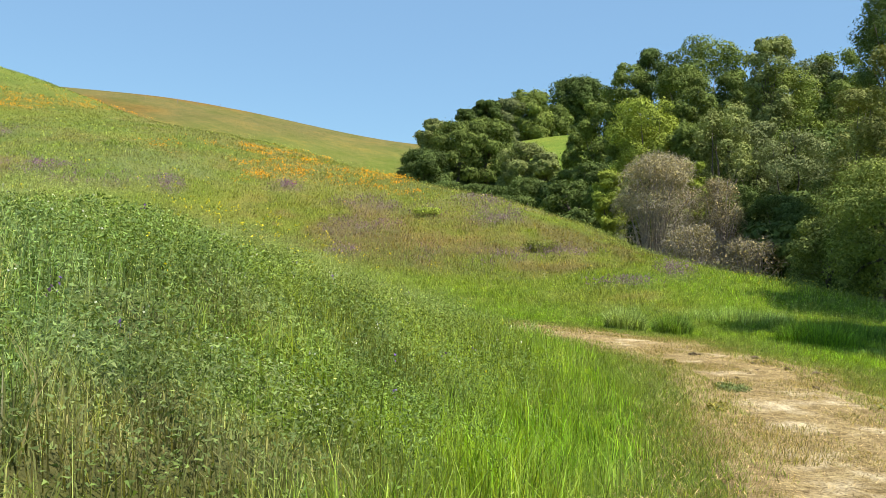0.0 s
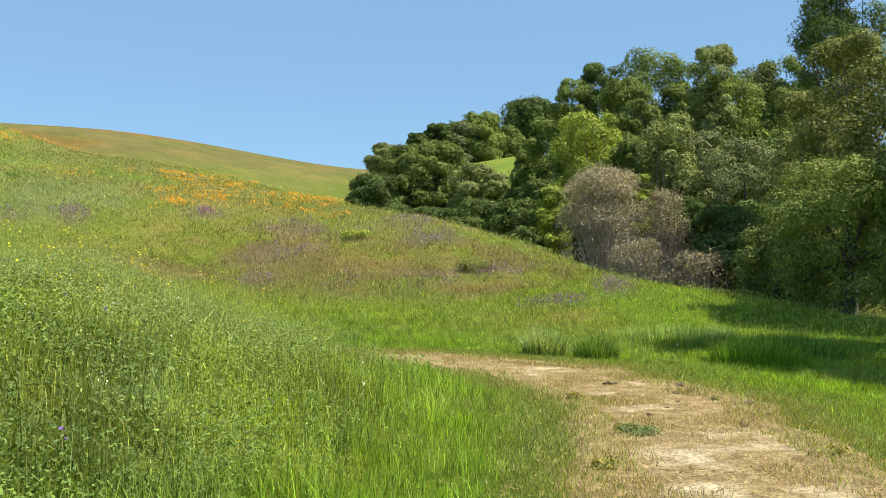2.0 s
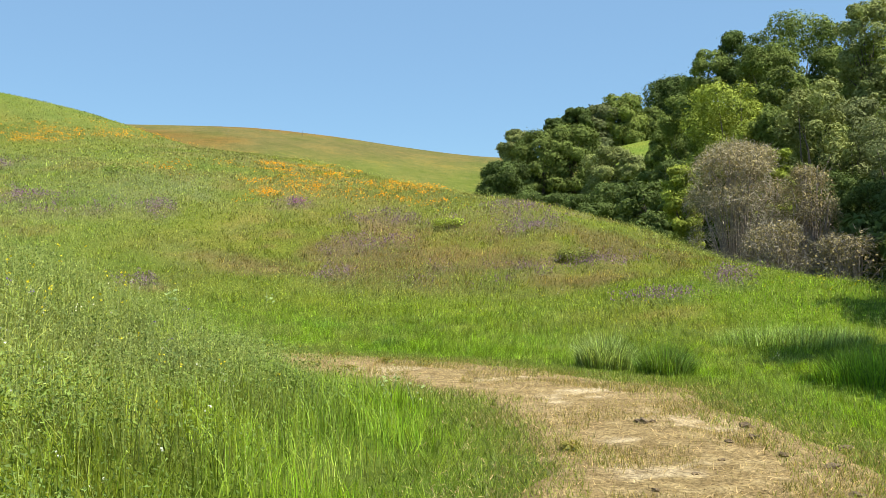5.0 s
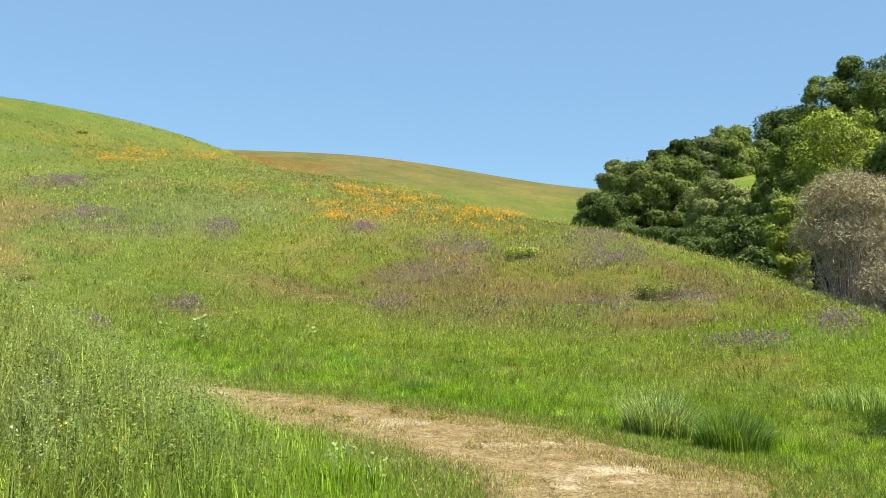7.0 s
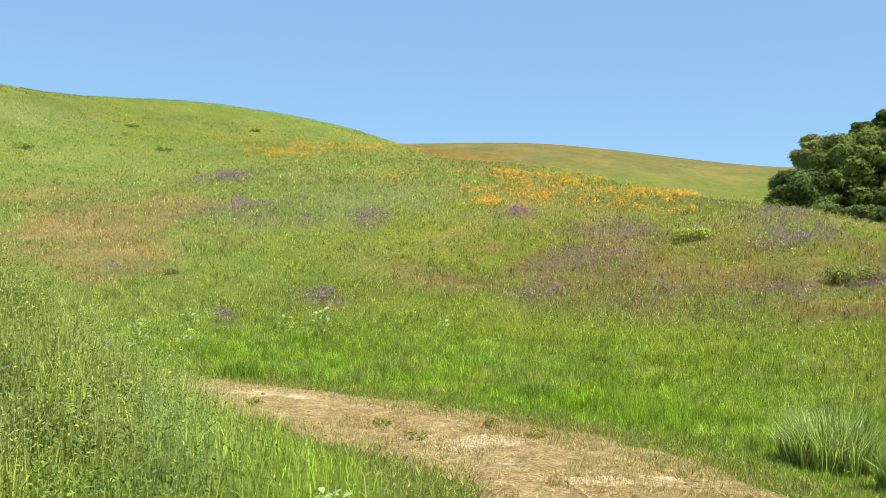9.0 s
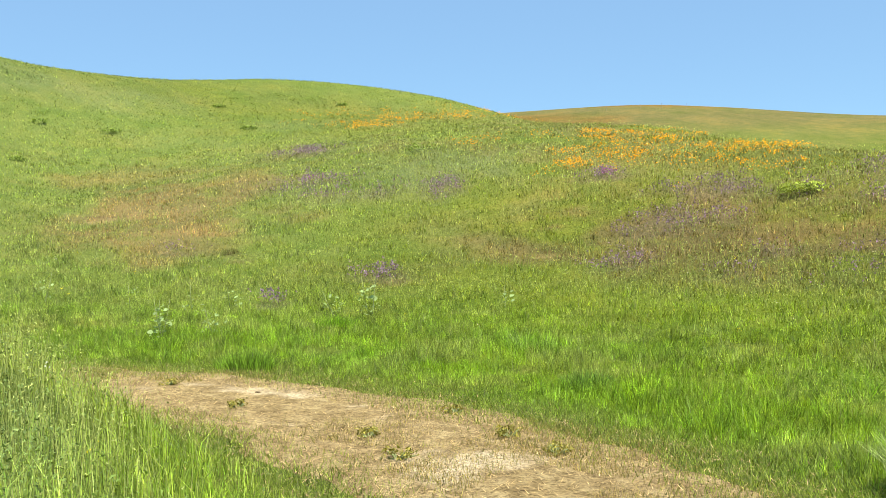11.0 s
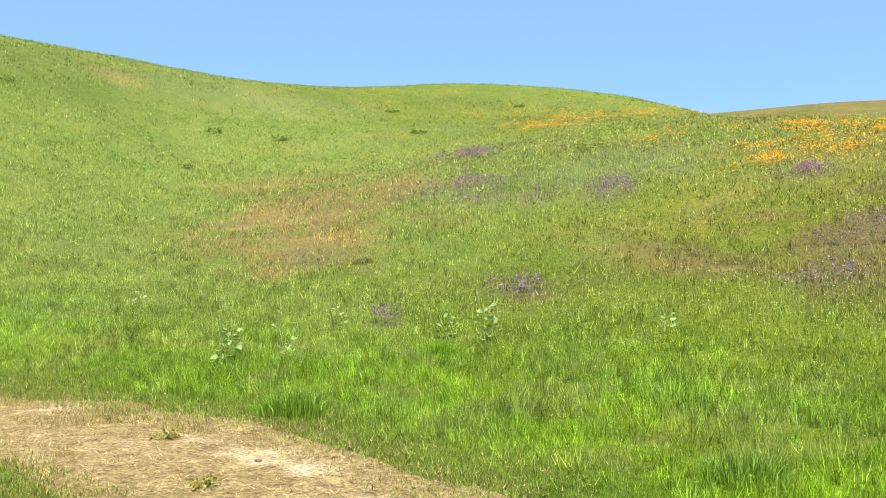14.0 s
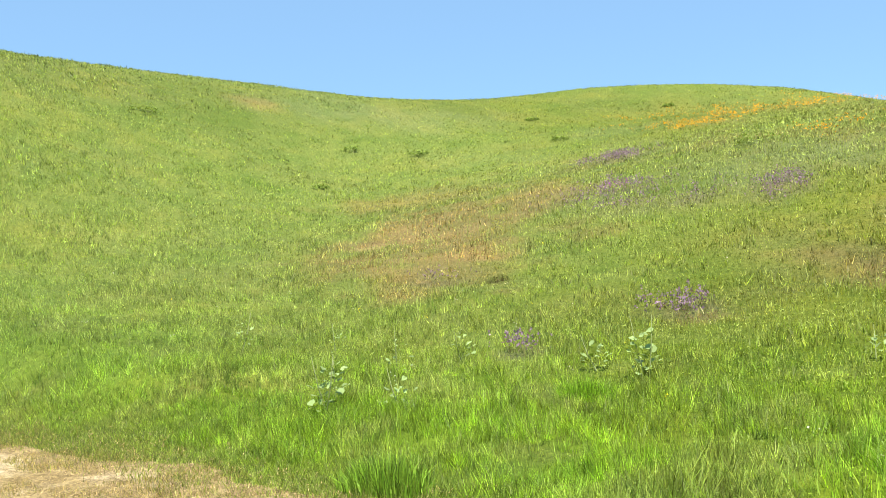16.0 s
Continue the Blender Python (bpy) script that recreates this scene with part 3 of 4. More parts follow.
def build_oats():
    def density(x, y):
        d = trail_distance(x, y)
        crest = bank_side(x, y) * (0.25 + smooth(0.34, 0.56, fbm(x, y, 1.8, 101))) * smooth(1.6, 3.0, d) * (10 + 190 * np.maximum(smooth(10.5, 12.5, y), smooth(-3.0, -5.0, x)) * smooth(1.2, -1.0, x))
        slope = 52 * smooth(0.38, 0.60, fbm(x, y, 4.5, 111)) * smooth(2.5, 6, d) * np.minimum(1, 260 / (d + 4) ** 2) * (1 - np.minimum(1, patches(x, y, DRY_PATCHES)))
        return np.where(in_sight(x, y), crest + slope, 0)
    x, y = scatter(density)
    n = len(x)
    z, tall = height(x, y), rng.uniform(0.3, 0.68, n) * (0.5 + 0.5 * bank_side(x, y))
    d = trail_distance(x, y)
    tint = np.array((0.36, 0.41, 0.125)) * rng.uniform(0.8, 1.2, (n, 1))
    open_slope = 1 - bank_side(x, y)
    wide = 0.0042 + 0.0006 * np.clip(d - 4, 0, 18) * open_slope
    tint = tint + (np.array((0.30, 0.36, 0.085)) * rng.uniform(0.75, 1.15, (n, 1)) - tint) * (0.8 * open_slope)[:, None]
    stuff("wild_oat_stems", blades("wild_oat_stems", x, y, z, tall, wide, rng.uniform(0.05, 0.35, n), tint, DRY, segments=1), "tall pale wild oat stems on the bank", "grass")
    k = 2
    px, py = np.repeat(x, k), np.repeat(y, k)
    h = np.repeat(z + tall, k) - rng.uniform(-0.03, 0.22, n * k)
    p = np.stack([px + rng.normal(0, 0.035, n * k), py + rng.normal(0, 0.035, n * k), h], 1)
    nor = rng.normal(size=(n * k, 3))
    nor[:, 2] *= 0.3
    nor /= np.linalg.norm(nor, axis=1)[:, None]
    size = np.repeat(0.0075 + 0.0010 * np.clip(d - 3.5, 0, 18) * open_slope, k) * rng.uniform(0.8, 1.4, n * k)
    stuff("wild_oat_heads", small_leaves("wild_oat_heads", p, nor, size, 2.2, np.repeat(tint, k, 0) * 1.35, DRY), "pale drooping seed heads of wild oats", "grass")


build_oats()


def build_tufts():
    """Tighter tufts that stand out of the sward, each of one shade."""
    def density(x, y):
        d = trail_distance(x, y)
        return np.where(in_sight(x, y), np.minimum(19.0, 1900 / (d + 6) ** 2) * smooth(1.7, 2.6, d), 0) * (0.4 + 1.2 * fbm(x, y, 3.0, 97)) * (1 - 0.6 * bank_side(x, y)) * (1 - 0.6 * patches(x, y, DRY_PATCHES))
    x, y = scatter(density, 0.5, (-62, 22, -8, 75))
    n, k = len(x), 13
    d = trail_distance(x, y)
    shade = rng.choice([0.7, 0.85, 1.0, 1.18, 1.38], n, p=[0.16, 0.2, 0.26, 0.22, 0.16])
    shade = 1 + (shade - 1) * (1 - 0.6 * smooth(6, 22, d))
    tint = meadow_tint(x, y) * shade[:, None] + np.where(shade > 1.1, 0.03, 0.0)[:, None]
    r = 0.045 + 0.003 * np.minimum(d, 30)
    a, q = rng.uniform(0, 2 * np.pi, (n, k)), np.sqrt(rng.random((n, k)))
    px, py = (x[:, None] + np.cos(a) * q * r[:, None]).ravel(), (y[:, None] + np.sin(a) * q * r[:, None]).ravel()
    tall = (rng.uniform(0.07, 0.17, n) * (1 - 0.3 * smooth(20, 45, d)))[:, None] * rng.uniform(0.6, 1.1, (n, k))
    wide = np.repeat(0.005 + 0.0009 * np.minimum(d, 28), k) * rng.uniform(0.7, 1.3, n * k)
    stuff("grass_tufts", blades("grass_tufts", px, py, height(px, py), tall.ravel(), wide, rng.uniform(0.1, 0.9, n * k), np.repeat(tint, k, 0) * rng.uniform(0.85, 1.15, (n * k, 1)), BLADE, segments=1), "tufts of taller grass standing out of the slope", "grass")


build_tufts()


def build_herbs():
    def density(x, y):
        d = trail_distance(x, y)
        bank = bank_side(x, y) * (0.25 + smooth(0.4, 0.6, fbm(x, y, 2.8, 121))) * smooth(2.3, 3.6, d) * (0.42 + 0.58 * smooth(12.5, 8.5, y)) * 2500
        slope = 500 * (0.2 + 0.8 * smooth(0.40, 0.62, fbm(x, y, 1.6, 131))) * smooth(1.6, 2.6, d) * np.minimum(1, 110 / (d + 4) ** 2) * smooth(12, 17, y)
        return np.where(in_sight(x, y), np.minimum(bank * np.minimum(1, 60 / (d + 4) ** 2) * 1.6 + slope, 3400), 0)
    x, y = scatter(density)
    n = len(x)
    d = trail_distance(x, y)
    z = height(x, y) + rng.uniform(0.04, 0.42, n) * (0.33 + 0.67 * bank_side(x, y)) * (0.5 + fbm(x, y, 1.1, 141))
    nor = rng.normal(size=(n, 3))
    nor[:, 2] = np.abs(nor[:, 2]) + 0.5
    nor /= np.linalg.norm(nor, axis=1)[:, None]
    w = (0.3 + 0.65 * smooth(4, 12, d))[:, None]
    w = np.where(bank_side(x, y)[:, None] > 0.3, w, 1 - 0.6 * smooth(0.5, 0.62, fbm(x, y, 2.6, 133))[:, None] * smooth(7, 3, d)[:, None])
    tint = meadow_tint(x, y, 0.3) * np.where(bank_side(x, y)[:, None] > 0.3, 1.0, 0.82) * w + np.where(bank_side(x, y)[:, None] > 0.3, np.array((0.12, 0.19, 0.055)), np.array((0.16, 0.245, 0.06))) * (1 - w)
    size = (0.009 + 0.0013 * d) * rng.uniform(0.5, 1.7, n) * (0.75 + 0.25 * bank_side(x, y))
    p, bank = np.stack([x, y, z], 1), bank_side(x, y) > 0.3
    for name, m, mat, label in (("vetch_leaves", bank, HERB, "blue-green vetch and clover leaves on the bank"), ("clover_leaves", ~bank, SLOPE_HERB, "small green clover leaves on the slope")):
        stuff(name, small_leaves(name, p[m], nor[m], size[m], 1.7, tint[m], mat), label, "herbs")


build_herbs()


def build_straw():
    def density(x, y):
        d = trail_distance(x, y)
        return np.where((y > -4), 460 * smooth(2.2, 1.3, d), 0)
    x, y = scatter(density, 0.4, (-14, 9, -4, 24))
    n = len(x)
    z = height(x, y) + 0.028
    a = rng.uniform(0, 2 * np.pi, n)
    ln, w = rng.uniform(0.03, 0.10, n), rng.uniform(0.002, 0.0045, n)
    dx, dy = np.cos(a) * ln, np.sin(a) * ln
    wx, wy = -np.sin(a) * w, np.cos(a) * w
    v = np.stack([np.stack([x - wx, y - wy, z], 1), np.stack([x + wx, y + wy, z], 1), np.stack([x + dx, y + dy, z + rng.uniform(0, 0.03, n)], 1)], 1)
    tint = np.array((0.38, 0.285, 0.14)) * rng.uniform(0.3, 1.7, (n, 1))
    stuff("straw_litter", raw_mesh("straw_litter", v.reshape(-1, 3), np.arange(n * 3).reshape(n, 3), 3, np.repeat(tint, 3, 0), DRY), "dry cut straw lying on the trail", "straw")
    def verge(x, y):
        d = trail_distance(x, y) + 0.9 * (fbm(x, y, 0.8, 153) - 0.5)
        outside = 1 - bank_side(x, y)
        return np.where(y > 2, 1600 * smooth(0.5, 1.2, d) * smooth(1.9 + 0.9 * outside, 1.4 + 0.7 * outside, d), 0)
    x, y = scatter(verge, 0.3, (-16, 9, 2, 25))
    n = len(x)
    green = smooth(0.35, 0.95, trail_distance(x, y) + 0.8 * (fbm(x, y, 0.6, 157) - 0.5) + rng.normal(0, 0.25, n))[:, None]
    mown = (np.array((0.36, 0.31, 0.13)) * (1 - green) + np.array((0.225, 0.30, 0.055)) * green) * rng.uniform(0.65, 1.3, (n, 1))
    stuff("mown_verge", blades("mown_verge", x, y, height(x, y) + 0.028, rng.uniform(0.02, 0.06, n), rng.uniform(0.0045, 0.009, n), rng.uniform(0.3, 1.4, n), mown, BLADE, segments=1), "short mown grass and stubble along the trail's edges", "grass")
    x, y = scatter(lambda x, y: np.where(y > -4, 2000 * smooth(1.8, 1.3, trail_distance(x, y)) * smooth(0.46, 0.62, fbm(x, y, 0.8, 151)) * smooth(1, 5, y), 0), 0.4, (-14, 9, -4, 24))
    n = len(x)
    stuff("trail_weeds", blades("trail_weeds", x, y, height(x, y) + 0.028, rng.uniform(0.015, 0.05, n), rng.uniform(0.003, 0.006, n), rng.uniform(0.2, 1.2, n), np.where(rng.random((n, 1)) < 0.55, np.array((0.36, 0.29, 0.12)), np.array((0.23, 0.24, 0.06))) * rng.uniform(0.7, 1.3, (n, 1)), BLADE, segments=1), "short trampled green weeds on the trail", "weeds")


build_straw()


def build_flowers():
    x, y = scatter(lambda x, y: 29 * patches(x, y, POPPY_PATCHES, 0.3, 1.3) * (0.12 + 1.2 * smooth(0.44, 0.60, fbm(x, y, 0.8, 161, 2))) * (1 - 0.5 * smooth(50, 56, y)), 0.3, (-36, 8, 36, 70))
    k = 4
    x, y = [np.repeat(v, k) + rng.normal(0, 0.12, len(v) * k) for v in (x, y)]
    n = len(x)
    p = np.stack([x, y, height(x, y) + rng.uniform(0.16, 0.32, n)], 1)
    nor = rng.normal(size=(n, 3)) * 0.8
    nor[:, 2] = np.abs(nor[:, 2]) + 0.3
    nor[:, 1] -= 0.5
    nor /= np.linalg.norm(nor, axis=1)[:, None]
    stuff("poppies", leaves("poppies", p, nor, rng.uniform(0.034, 0.062, n), 1.15, np.array((0.88, 0.40, 0.015)) * rng.uniform(0.8, 1.1, (n, 1)), PETAL), "bright orange poppies flowering in drifts", "flowers")
    x, y = scatter(lambda x, y: 210 * patches(x, y, PURPLE_PATCHES, 0.3, 1.2) ** 1.3 * (0.2 + 1.1 * smooth(0.38, 0.6, fbm(x, y, 0.55, 171, 2))), 0.3, (-34, 12, 22, 50))
    k = 3
    x, y = [np.repeat(v, k) + rng.normal(0, 0.02, len(v) * k) for v in (x, y)]
    n = len(x)
    p = np.stack([x, y, height(x, y) + rng.uniform(0.14, 0.36, n)], 1)
    nor = rng.normal(size=(n, 3))
    nor[:, 2] *= 0.5
    nor /= np.linalg.norm(nor, axis=1)[:, None]
    rich = (smooth(0.8, 1.2, patches(x, y, PURPLE_PATCHES)) * smooth(33, 37, y))[:, None]
    stuff("lupins", leaves("lupins", p, nor, rng.uniform(0.02, 0.042, n), 1.6, (np.array((0.30, 0.205, 0.30)) * (1 - rich) + np.array((0.42, 0.14, 0.50)) * rich) * rng.uniform(0.65, 1.25, (n, 1)), PETAL), "purple vetch and lupin flower spikes on the slope", "flowers")


build_flowers()


# ---- trees ----
def crown_points(low, high, r, lumps, n, peak=0.45):
    """Places and outward directions of leaves on the boughs of an uneven crown between two heights."""
    t = rng.uniform(0.0, 1.0, lumps) ** 0.8
    girth = np.clip(1 - np.abs(np.where(t > peak, (t - peak) / (1.04 - peak), (t - peak) / (peak + 0.3))) ** 2.6, 0.2, 1) ** 0.5
    size = rng.uniform(0.19, 0.36, lumps) * r * (0.65 + 0.35 * girth)
    a, reach = rng.uniform(0, 2 * np.pi, lumps), rng.uniform(0.2, 1.0, lumps) ** 0.5
    out = np.maximum(girth * r - 0.7 * size, 0.05 * r) * reach
    zl = np.clip(low + (high - low) * t, low + 0.5 * size, high - 0.8 * size)
    centre = np.stack([np.cos(a) * out, np.sin(a) * out, zl], 1)
    k = rng.choice(lumps, n, p=size ** 2 / (size ** 2).sum())
    v = rng.normal(size=(n, 3)) + np.array((0, 0, 0.35)) + 0.45 * np.stack([np.cos(a[k]), np.sin(a[k]), 0 * a[k]], 1)
    v /= np.linalg.norm(v, axis=1)[:, None]
    ragged = 0.78 + 0.44 * value_noise(v[:, 0] * 3.1 + k * 7.7, v[:, 2] * 3.1 + v[:, 1] * 2.3, 13)
    q = size[k] * ragged * np.where(rng.random(n) < 0.2, rng.uniform(0.25, 0.8, n), rng.uniform(0.84, 1.06, n)) * (1 + 0.22 * np.abs(rng.normal(size=n)) * (rng.random(n) < 0.12))
    return centre[k] + v * q[:, None] * np.array((1.08, 1.08, 0.85)), v, centre, k


def tree(name, label, x, y, high, low, r, colour, leaf=0.22, n=6000, lumps=30, bark=BARK, group="", peak=0.45):
    """A tree or bush whose crown reaches from low to high, with radius r; it stands on the ground below."""
    base = float(height(x, y))
    thing = tagged(new(name), label, "bush" if "bush" in name else "tree", group)
    thing.location = (x, y, base)
    high, low = high - base, max(0.15, low - base)
    p, v, hubs, k = crown_points(low, high, r, lumps, n, peak)
    keep = p[:, 2] > 0.03
    p, v, k = p[keep], v[keep], k[keep]
    nor = v + rng.normal(size=v.shape) * 0.38 + np.array((0, 0, 0.25))
    nor /= np.linalg.norm(nor, axis=1)[:, None]
    bough = rng.uniform(0.78, 1.25, lumps)
    tint = np.array(colour) * rng.uniform(0.68, 1.05, (len(p), 1)) * bough[k][:, None]
    mid = 0.5 * (low + high)
    stem = [((0, 0, -0.3), 0.06 * r + 0.014 * high), ((rng.normal() * 0.06 * r, rng.normal() * 0.06 * r, 0.5 * mid), 0.045 * r + 0.011 * high), ((rng.normal() * 0.1 * r, rng.normal() * 0.1 * r, mid), 0.03 * r + 0.006 * high)]
    part("trunk", tubes("trunk", [stem], bark), thing)
    for h in hubs[:12]:
        s = 0.2 + 0.6 * rng.random()
        a = np.array(stem[1][0]) * (1 - s) + np.array(stem[2][0]) * s
        m = (a + h) / 2 + rng.normal(size=3) * 0.1 * r
        part("limb", tubes("limb", [[(tuple(a), 0.025 * r + 0.01), (tuple(m), 0.017 * r + 0.006), (tuple(h), 0.01)]], bark), thing)
    part("crown", small_leaves("crown", p, nor, leaf * rng.uniform(0.6, 1.5, len(p)), 1.1, tint, FOLIAGE), thing)
    return thing


OAK, DARK_OAK, SPRING, GREY_LEAF, WILLOW = (0.175, 0.225, 0.055), (0.115, 0.16, 0.045), (0.30, 0.36, 0.06), (0.21, 0.24, 0.10), (0.275, 0.31, 0.105)
YOUNG, OLIVE_OAK = (0.23, 0.285, 0.065), (0.225, 0.24, 0.075)
TREE_LABELS = {OAK: "evergreen oak with rounded green crown on the slope", DARK_OAK: "dark green live oak with dense rounded crown", SPRING: "bright yellow-green tree in fresh spring leaf",
               GREY_LEAF: "grey-green tree with airy soft foliage", WILLOW: "pale green tree with light airy foliage", YOUNG: "tall green tree with loose young foliage", OLIVE_OAK: "olive-green oak at the edge of the wood"}
# Each: x, y, height of its top, lowest open foliage, radius, kind of leaf.
FAR_TREES = [(-2.0, 141.0, 22.1, 14.4, 2.6, WILLOW), (-3.2, 124.0, 15.4, 9.6, 3.2, DARK_OAK), (1.9, 136.0, 21.2, 9.7, 3.7, OAK), (6.3, 136.0, 21.7, 9.0, 3.6, OAK), (10.6, 120.0, 16.4, 7.1, 3.0, WILLOW), (13.1, 118.0, 14.9, 7.1, 1.9, WILLOW), (3.9, 190.0, 31.6, 27.1, 2.0, DARK_OAK), (8.7, 200.0, 35.3, 28.4, 3.0, DARK_OAK), (13.9, 205.0, 36.6, 26.1, 4.9, GREY_LEAF), (18.7, 205.0, 39.1, 25.4, 4.7, YOUNG), (24.4, 212.0, 37.2, 26.8, 4.6, OAK), (30.5, 222.0, 39.0, 30.3, 3.7, DARK_OAK), (33.7, 225.0, 45.9, 38.1, 6.8, DARK_OAK)]
MID_TREES = [(15.7, 90.0, 17.3, 9.5, 2.2, OAK), (16.3, 80.0, 19.2, 11.5, 1.9, OAK), (18.7, 80.0, 20.4, 12.4, 2.0, DARK_OAK), (22.5, 77.0, 20.9, 12.6, 3.0, OAK), (18.2, 69.0, 16.5, 10.8, 2.0, OAK), (24.1, 75.0, 17.8, 11.2, 1.9, OAK), (27.3, 67.0, 17.1, 10.0, 1.9, GREY_LEAF), (28.7, 66.0, 17.5, 10.2, 2.0, OAK), (14.6, 65.0, 13.1, 6.1, 2.5, SPRING), (17.2, 62.0, 11.1, 6.9, 1.6, OAK), (13.1, 78.0, 9.8, 5.2, 1.9, DARK_OAK), (11.7, 84.0, 9.6, 5.0, 1.5, DARK_OAK), (14.5, 95.0, 14.6, 7.1, 2.0, OAK)]
# Low crowns at (17.8, 53) and (18.7, 49): shade put in as darker leaves.
NEAR_TREES = [(22.1, 61.0, 17.2, 12.4, 1.5, WILLOW), (23.4, 62.0, 15.3, 6.9, 2.3, YOUNG), (17.3, 55.0, 11.3, 4.3, 1.7, WILLOW), (20.2, 58.0, 10.7, 3.5, 1.9, GREY_LEAF), (20.9, 53.0, 9.5, 2.1, 2.0, GREY_LEAF), (10.4, 56.0, 7.0, 3.1, 1.0, SPRING), (15.0, 54.0, 7.5, 4.0, 1.0, SPRING), (17.8, 53.0, 6.1, 1.5, 1.6, DARK_OAK), (18.7, 49.0, 5.3, 0.7, 1.8, DARK_OAK), (22.7, 46.0, 15.6, 9.9, 1.5, DARK_OAK), (22.5, 44.0, 16.6, 10.7, 1.9, DARK_OAK), (17.6, 34.0, 10.3, 4.8, 1.7, OLIVE_OAK), (18.7, 40.0, 9.5, 3.7, 1.4, OLIVE_OAK), (17.5, 31.0, 9.0, 2.8, 1.7, OLIVE_OAK), (18.4, 42.0, 5.6, 1.2, 1.3, DARK_OAK), (18.8, 47.0, 4.2, 1.0, 1.2, DARK_OAK)]
for table, count, lumps, where in ((FAR_TREES, 20000, 66, "trees of the far grove"), (MID_TREES, 24000, 76, "trees on the wooded slope"), (NEAR_TREES, 20000, 72, "trees at the wood's edge")):
    for tx, ty, th, tl, tr, leafage in table:
        far = math.hypot(tx - 2, ty - 3)
        ground = float(height(tx, ty))
        tree("tree", TREE_LABELS[leafage], tx, ty, th, max(ground + 0.2, tl - 0.35 * (th - tl)), tr * 1.2, tuple(v * (0.85 if table is FAR_TREES else 1.0) for v in leafage), max(0.085, 0.0019 * far), count, lumps, group=where, peak=0.55 if tl > ground + 2 else 0.42)
tree("broadleaf_bush", "broad bright green bush at the wood's edge", 14.9, 29.0, 5.1, 0.3, 2.4, (0.27, 0.325, 0.085), 0.065, 46000, 110)
tree("broadleaf_bush", "dark green bush in the wood's shade", 14.6, 33.0, 3.3, 0.2, 1.7, (0.17, 0.21, 0.06), 0.075, 16000, 70)
for tx, ty, th, tl in ((12.6, 14.8, 9.0, 4.2), (13.7, 18.8, 11.0, 4.0), (17.0, 23.4, 12.5, 5.0), (18.6, 27.6, 10.0, 1.0)):
    tree("tree", TREE_LABELS[OAK], tx, ty, th, tl, 2.5, OAK, 0.2, 9000, 60, group="trees at the wood's edge")
for tx, ty, th, tr in ((10.4, 73.0, 7.6, 2.6), (12.6, 66.5, 6.6, 2.4), (9.9, 63.5, 4.8, 1.8), (16.5, 88.0, 11.0, 3.0), (7.5, 92.0, 7.4, 2.2), (9.5, 105.0, 10.4, 2.8), (-3.4, 112.0, 10.0, 2.0), (0.2, 113.0, 10.2, 2.4), (3.8, 113.0, 10.0, 2.4), (6.8, 110.0, 9.6, 2.2), (11.2, 98.0, 9.4, 2.6)):
    tree("tree", TREE_LABELS[DARK_OAK], tx, ty, th, 0.0, tr, DARK_OAK, 0.17, 9000, 56, group="trees on the wooded slope")
# Undergrowth and younger oaks that fill the wood between the tall trees.
wood = np.random.default_rng(23)
for k in range(34):
    wd, wa = wood.uniform(44, 98), radians(wood.uniform(8.5, 27))
    wx, wy = 2.6 + wd * math.sin(wa), 4.4 + wd * math.cos(wa)
    if wd < 62 and wa < radians(14):
        continue
    wh = float(height(wx, wy)) + wood.uniform(4.0, 7.0)
    kind = DARK_OAK if k % 3 else OAK
    tree("tree", TREE_LABELS[kind], wx, wy, wh, wh - 7, 2.8, kind, 0.26, 4200, 48, group="young oaks inside the wood")


